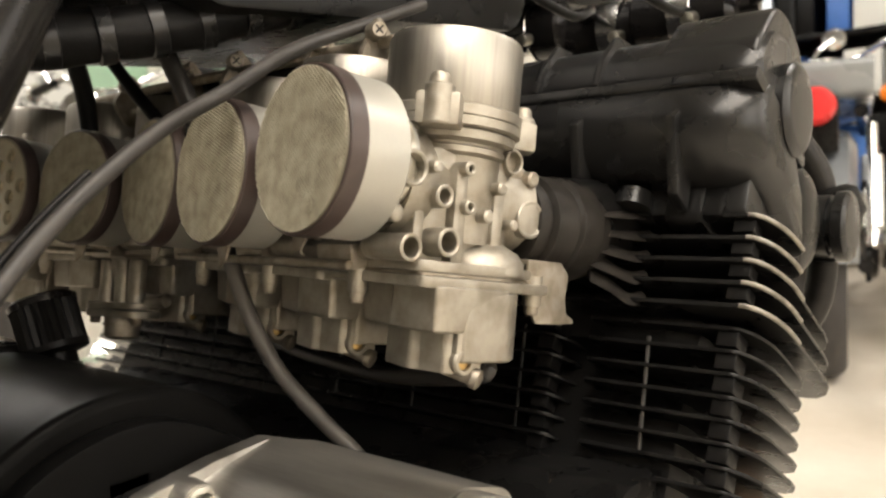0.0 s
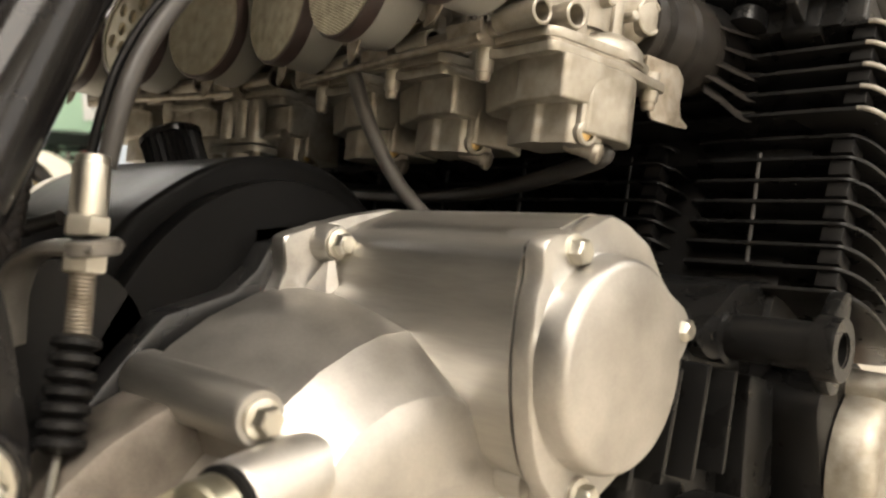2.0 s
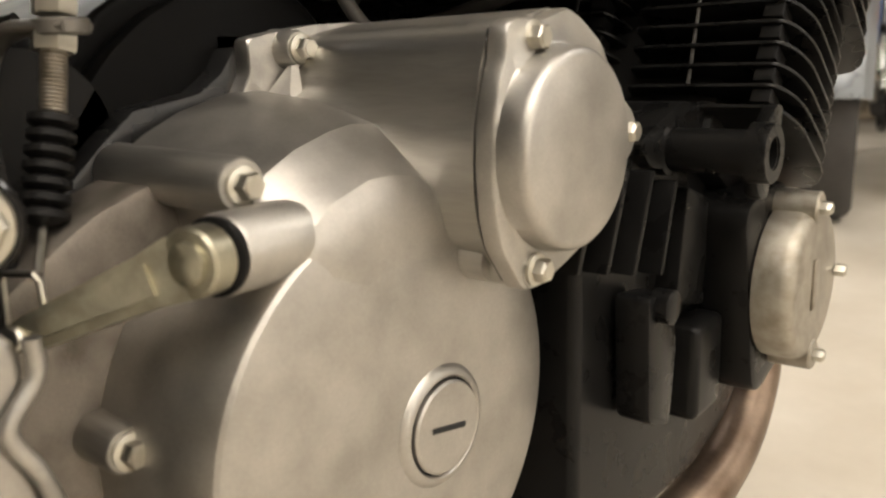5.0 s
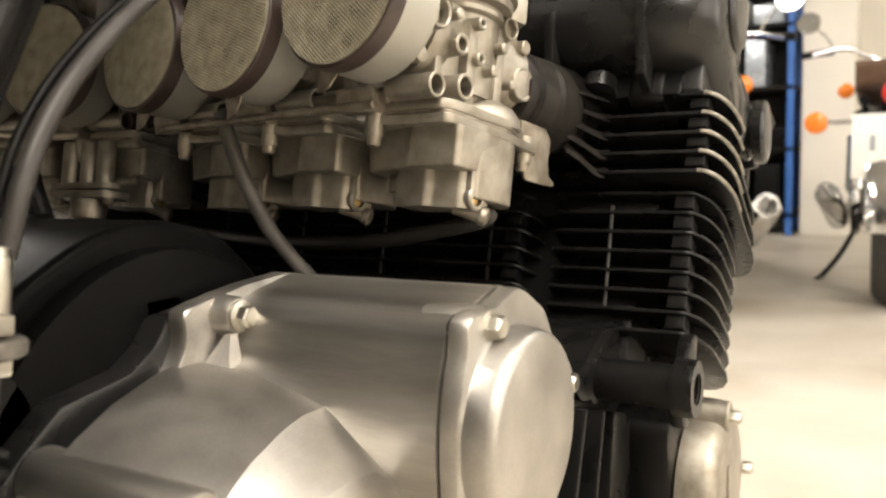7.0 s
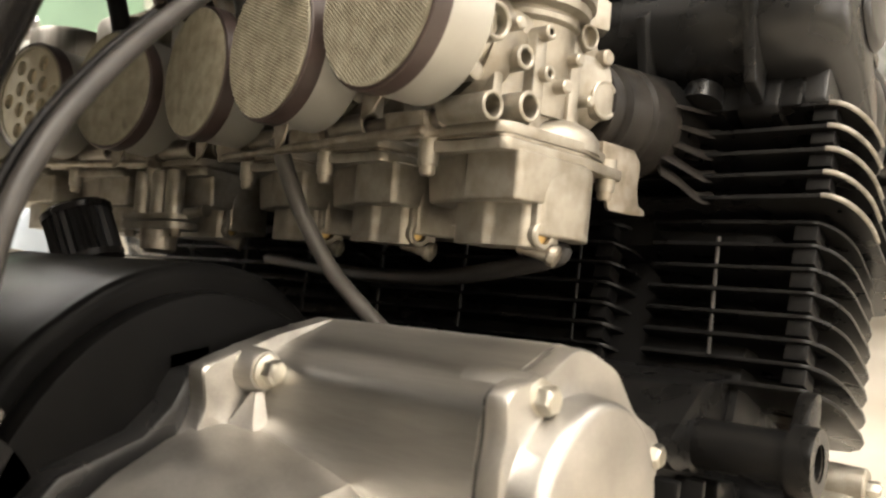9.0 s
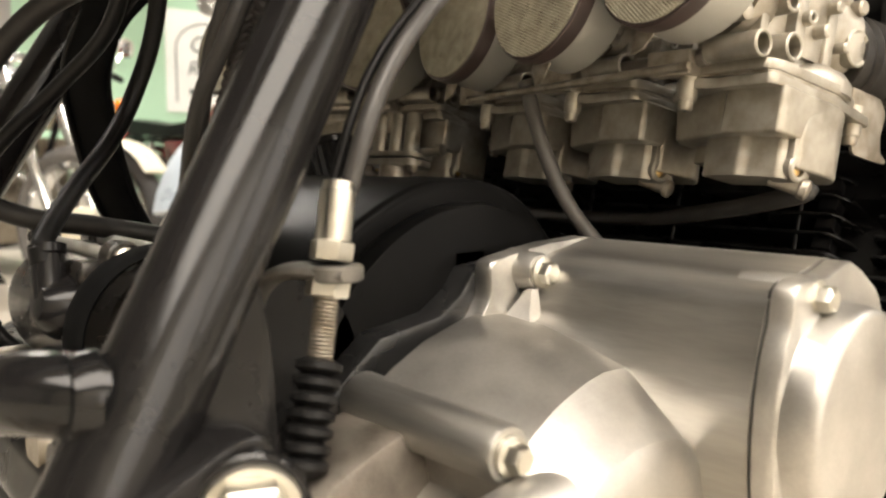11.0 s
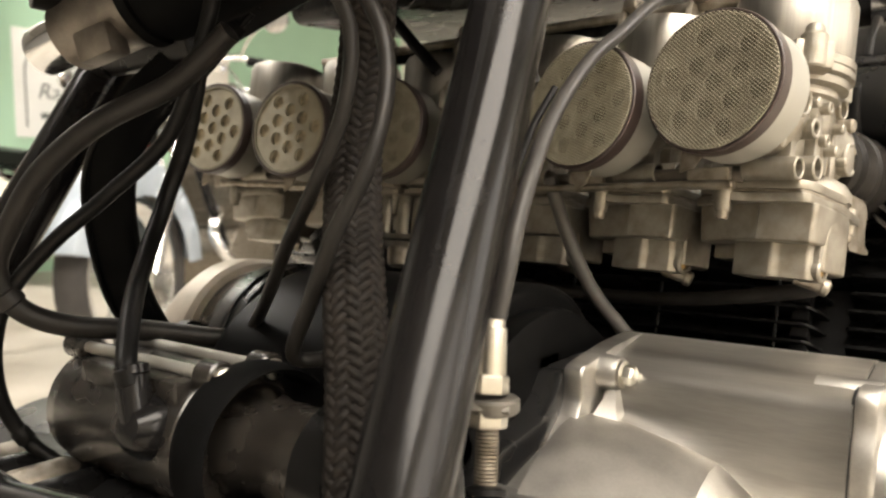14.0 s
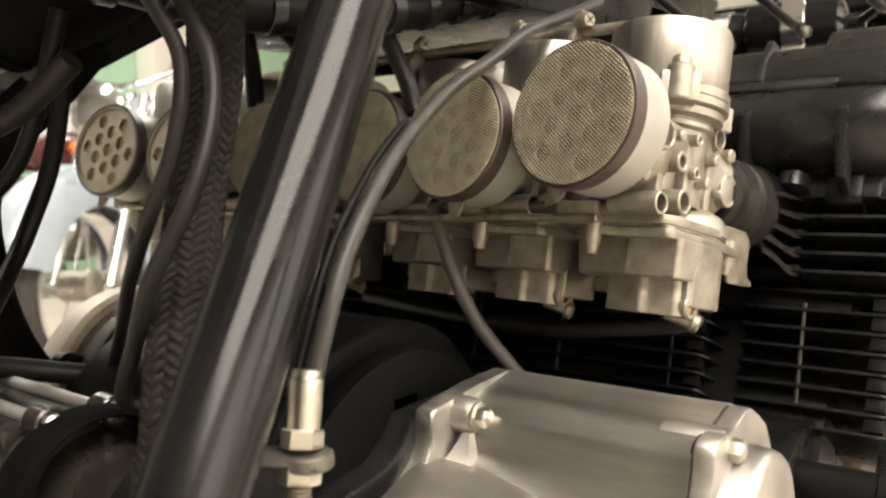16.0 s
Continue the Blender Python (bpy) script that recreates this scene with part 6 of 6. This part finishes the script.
SILVER = material("silver_paint", (0.55, 0.60, 0.66), 0.25, 0.5, 0.05, 10)
BLUE_GREY = material("blue_grey_paint", (0.36, 0.41, 0.46), 0.3, 0.1, 0.08, 10, coat=0.3)
DARK_GREY = material("grey_metallic_paint", (0.17, 0.185, 0.20), 0.3, 0.3, 0.08, 10, coat=0.3)
GREY_TANK = material("pale_grey_paint", (0.26, 0.275, 0.28), 0.28, 0.1, 0.06, 10, coat=0.3)
TYRE_GREY = material("worn_grey_tyre", (0.10, 0.092, 0.085), 0.75, 0.0, 0.2, 30)
DARK_RED = material("dark_red_paint", (0.10, 0.02, 0.02), 0.25, 0.0, 0.1, 10, coat=0.3)
BROWN = material("brown_leather", (0.10, 0.055, 0.03), 0.5, 0.0, 0.15, 30)
motorcycle("black motorcycle with a brown seat and amber indicators", 0.37, 3.82, 91, BLACK_SATIN, BROWN, plate=True)
motorcycle("dark motorcycle with chrome mudguards beside a white pillar", -0.95, 4.55, -90, DARK_RED)
motorcycle("blue motorcycle with a red tail lamp and grey seat", -0.30, 2.97, 103, BLUE, GREY_TANK, None, DARK_GREY, amber="front", deep=("rear",))
motorcycle("black motorcycle with a cream wheel hub", -3.42, 0.52, 24, BLACK_SATIN, None, None, BLACK_SATIN, CREAM, tyre=TYRE_GREY, front=False)
motorcycle("silver motorcycle with spoked chrome wheels", -2.35, 1.72, -62, SILVER, None, CHROME, BLUE_GREY, None, False, False, deep=("front",))
motorcycle("red motorcycle with chrome mudguards", -2.75, 2.55, -48, RED)
motorcycle("cream motorcycle with yellow fork legs", -4.15, 0.95, 20, CREAM, None, YELLOW, CREAM)
motorcycle("dark red motorcycle in front of the green wall", -4.35, 2.15, 15, DARK_RED, None, CHROME, DARK_RED)
motorcycle("white motorcycle with chrome mudguards", -3.6, 3.3, -60, PAPER, None, CHROME, CHROME)


def poster():
    t = thing("poster", "white wall poster with an arched outline and script lettering", "poster", (-5.3, 2.5, 1.3))
    part("sheet", box((-5.298, 2.19, 0.93), (-5.29, 2.84, 1.665), 0.001), PAPER, t)
    arc = [(-5.2885, 2.515 + 0.25 * math.cos(radians(a)), 1.38 + 0.20 * math.sin(radians(a))) for a in range(0, 181, 9)]
    part("outline", sweep([(-5.2885, 2.765, 1.0), *arc, (-5.2885, 2.265, 1.0)], 0.006, 6, 3), INK, t)
    for word, z, size in (("Cafe", 1.37, 0.17), ("Racer", 1.20, 0.15)):
        cu = bpy.data.curves.new("lettering", "FONT")
        cu.body, cu.size, cu.align_x, cu.extrude, cu.shear = word, size, "CENTER", 0.001, 0.3
        ob = new("lettering", cu)
        dg = bpy.context.evaluated_depsgraph_get()
        me = bpy.data.meshes.new_from_object(ob.evaluated_get(dg))
        bpy.data.objects.remove(ob)
        me.materials.clear()
        me.materials.append(INK)
        o = new("lettering", me)
        o.parent = t
        o.matrix_basis = Matrix.Translation(Vector((-5.288, 2.515, z)) - Vector((-5.3, 2.5, 1.3))) @ Matrix(((0, 0, 1), (1, 0, 0), (0, 1, 0))).to_4x4()
    part("bar", box((-5.2895, 2.36, 1.06), (-5.2885, 2.67, 1.10)), INK, t)
    return t


poster()


def pillar():
    single("pillar", box((-0.20, 5.6, 0), (0.11, 6.09, 3.09), 0.01), WHITE_WALL, "square white painted pillar", "pillar", kind="structure")
    single("pillar", box((-5.29, 3.35, 0), (-5.05, 3.75, 3.09), 0.01), WHITE_WALL, "square white painted pillar", "pillar", kind="structure")


pillar()


def shelf_unit():
    t = thing("shelf_unit", "dark metal shelf unit filled with parts and boxes", "shelf", (-1.2, 5.8, 0))
    for x in (-2.1, -1.15, -0.26):
        for y in (5.55, 6.0):
            part("upright", box((x - 0.02, y - 0.02, 0), (x + 0.02, y + 0.02, 2.0), 0.003), BLUE if x == -0.26 else BLACK_PAINT, t)
    part("back_panel", box((-2.12, 6.022, 0.05), (-0.24, 6.034, 1.95), 0.002), BLACK_PAINT, t)
    for z in (0.12, 0.55, 0.95, 1.35, 1.75):
        part("shelf_board", box((-2.12, 5.53, z), (-0.24, 6.02, z + 0.03), 0.003), BLACK_PAINT, t)
    random.seed(5)
    k = 0
    for z in (0.15, 0.58, 0.98, 1.38):
        x = -2.05
        while x < -0.45:
            w, hh = random.uniform(0.12, 0.28), random.uniform(0.12, 0.32)
            mat = random.choice([BLACK_PAINT, RUBBER, BLACK_PAINT, BLUE, OILY] if z < 0.9 else [SILVER, RUBBER, PAPER, BLUE, YELLOW, SILVER, RED])
            single("storage_box", prism(rounded([(x, 5.58), (x + w, 5.58), (x + w, 5.95), (x, 5.95)], 0.01), "z", z, z + hh, 0.006), mat, "plastic or card storage box on a metal shelf", "box", "boxes on the shelf")
            x += w + random.uniform(0.02, 0.1)
    return t


shelf_unit()


def wall_cabinet():
    t = thing("wall_cabinet", "pale wall cabinet with a wooden bottom edge", "cabinet", (-5.2, 1.6, 2.0))
    part("body", box((-5.295, 1.0, 1.78), (-5.0, 1.98, 2.5), 0.005), GREEN_WALL, t)
    part("bottom_edge", box((-5.295, 0.99, 1.745), (-4.99, 1.99, 1.78), 0.004), BROWN, t)
    for y in (1.01, 1.5):
        part("door", box((-4.999, y, 1.79), (-4.985, y + 0.47, 2.49), 0.004), WHITE_WALL, t)
    return t


wall_cabinet()
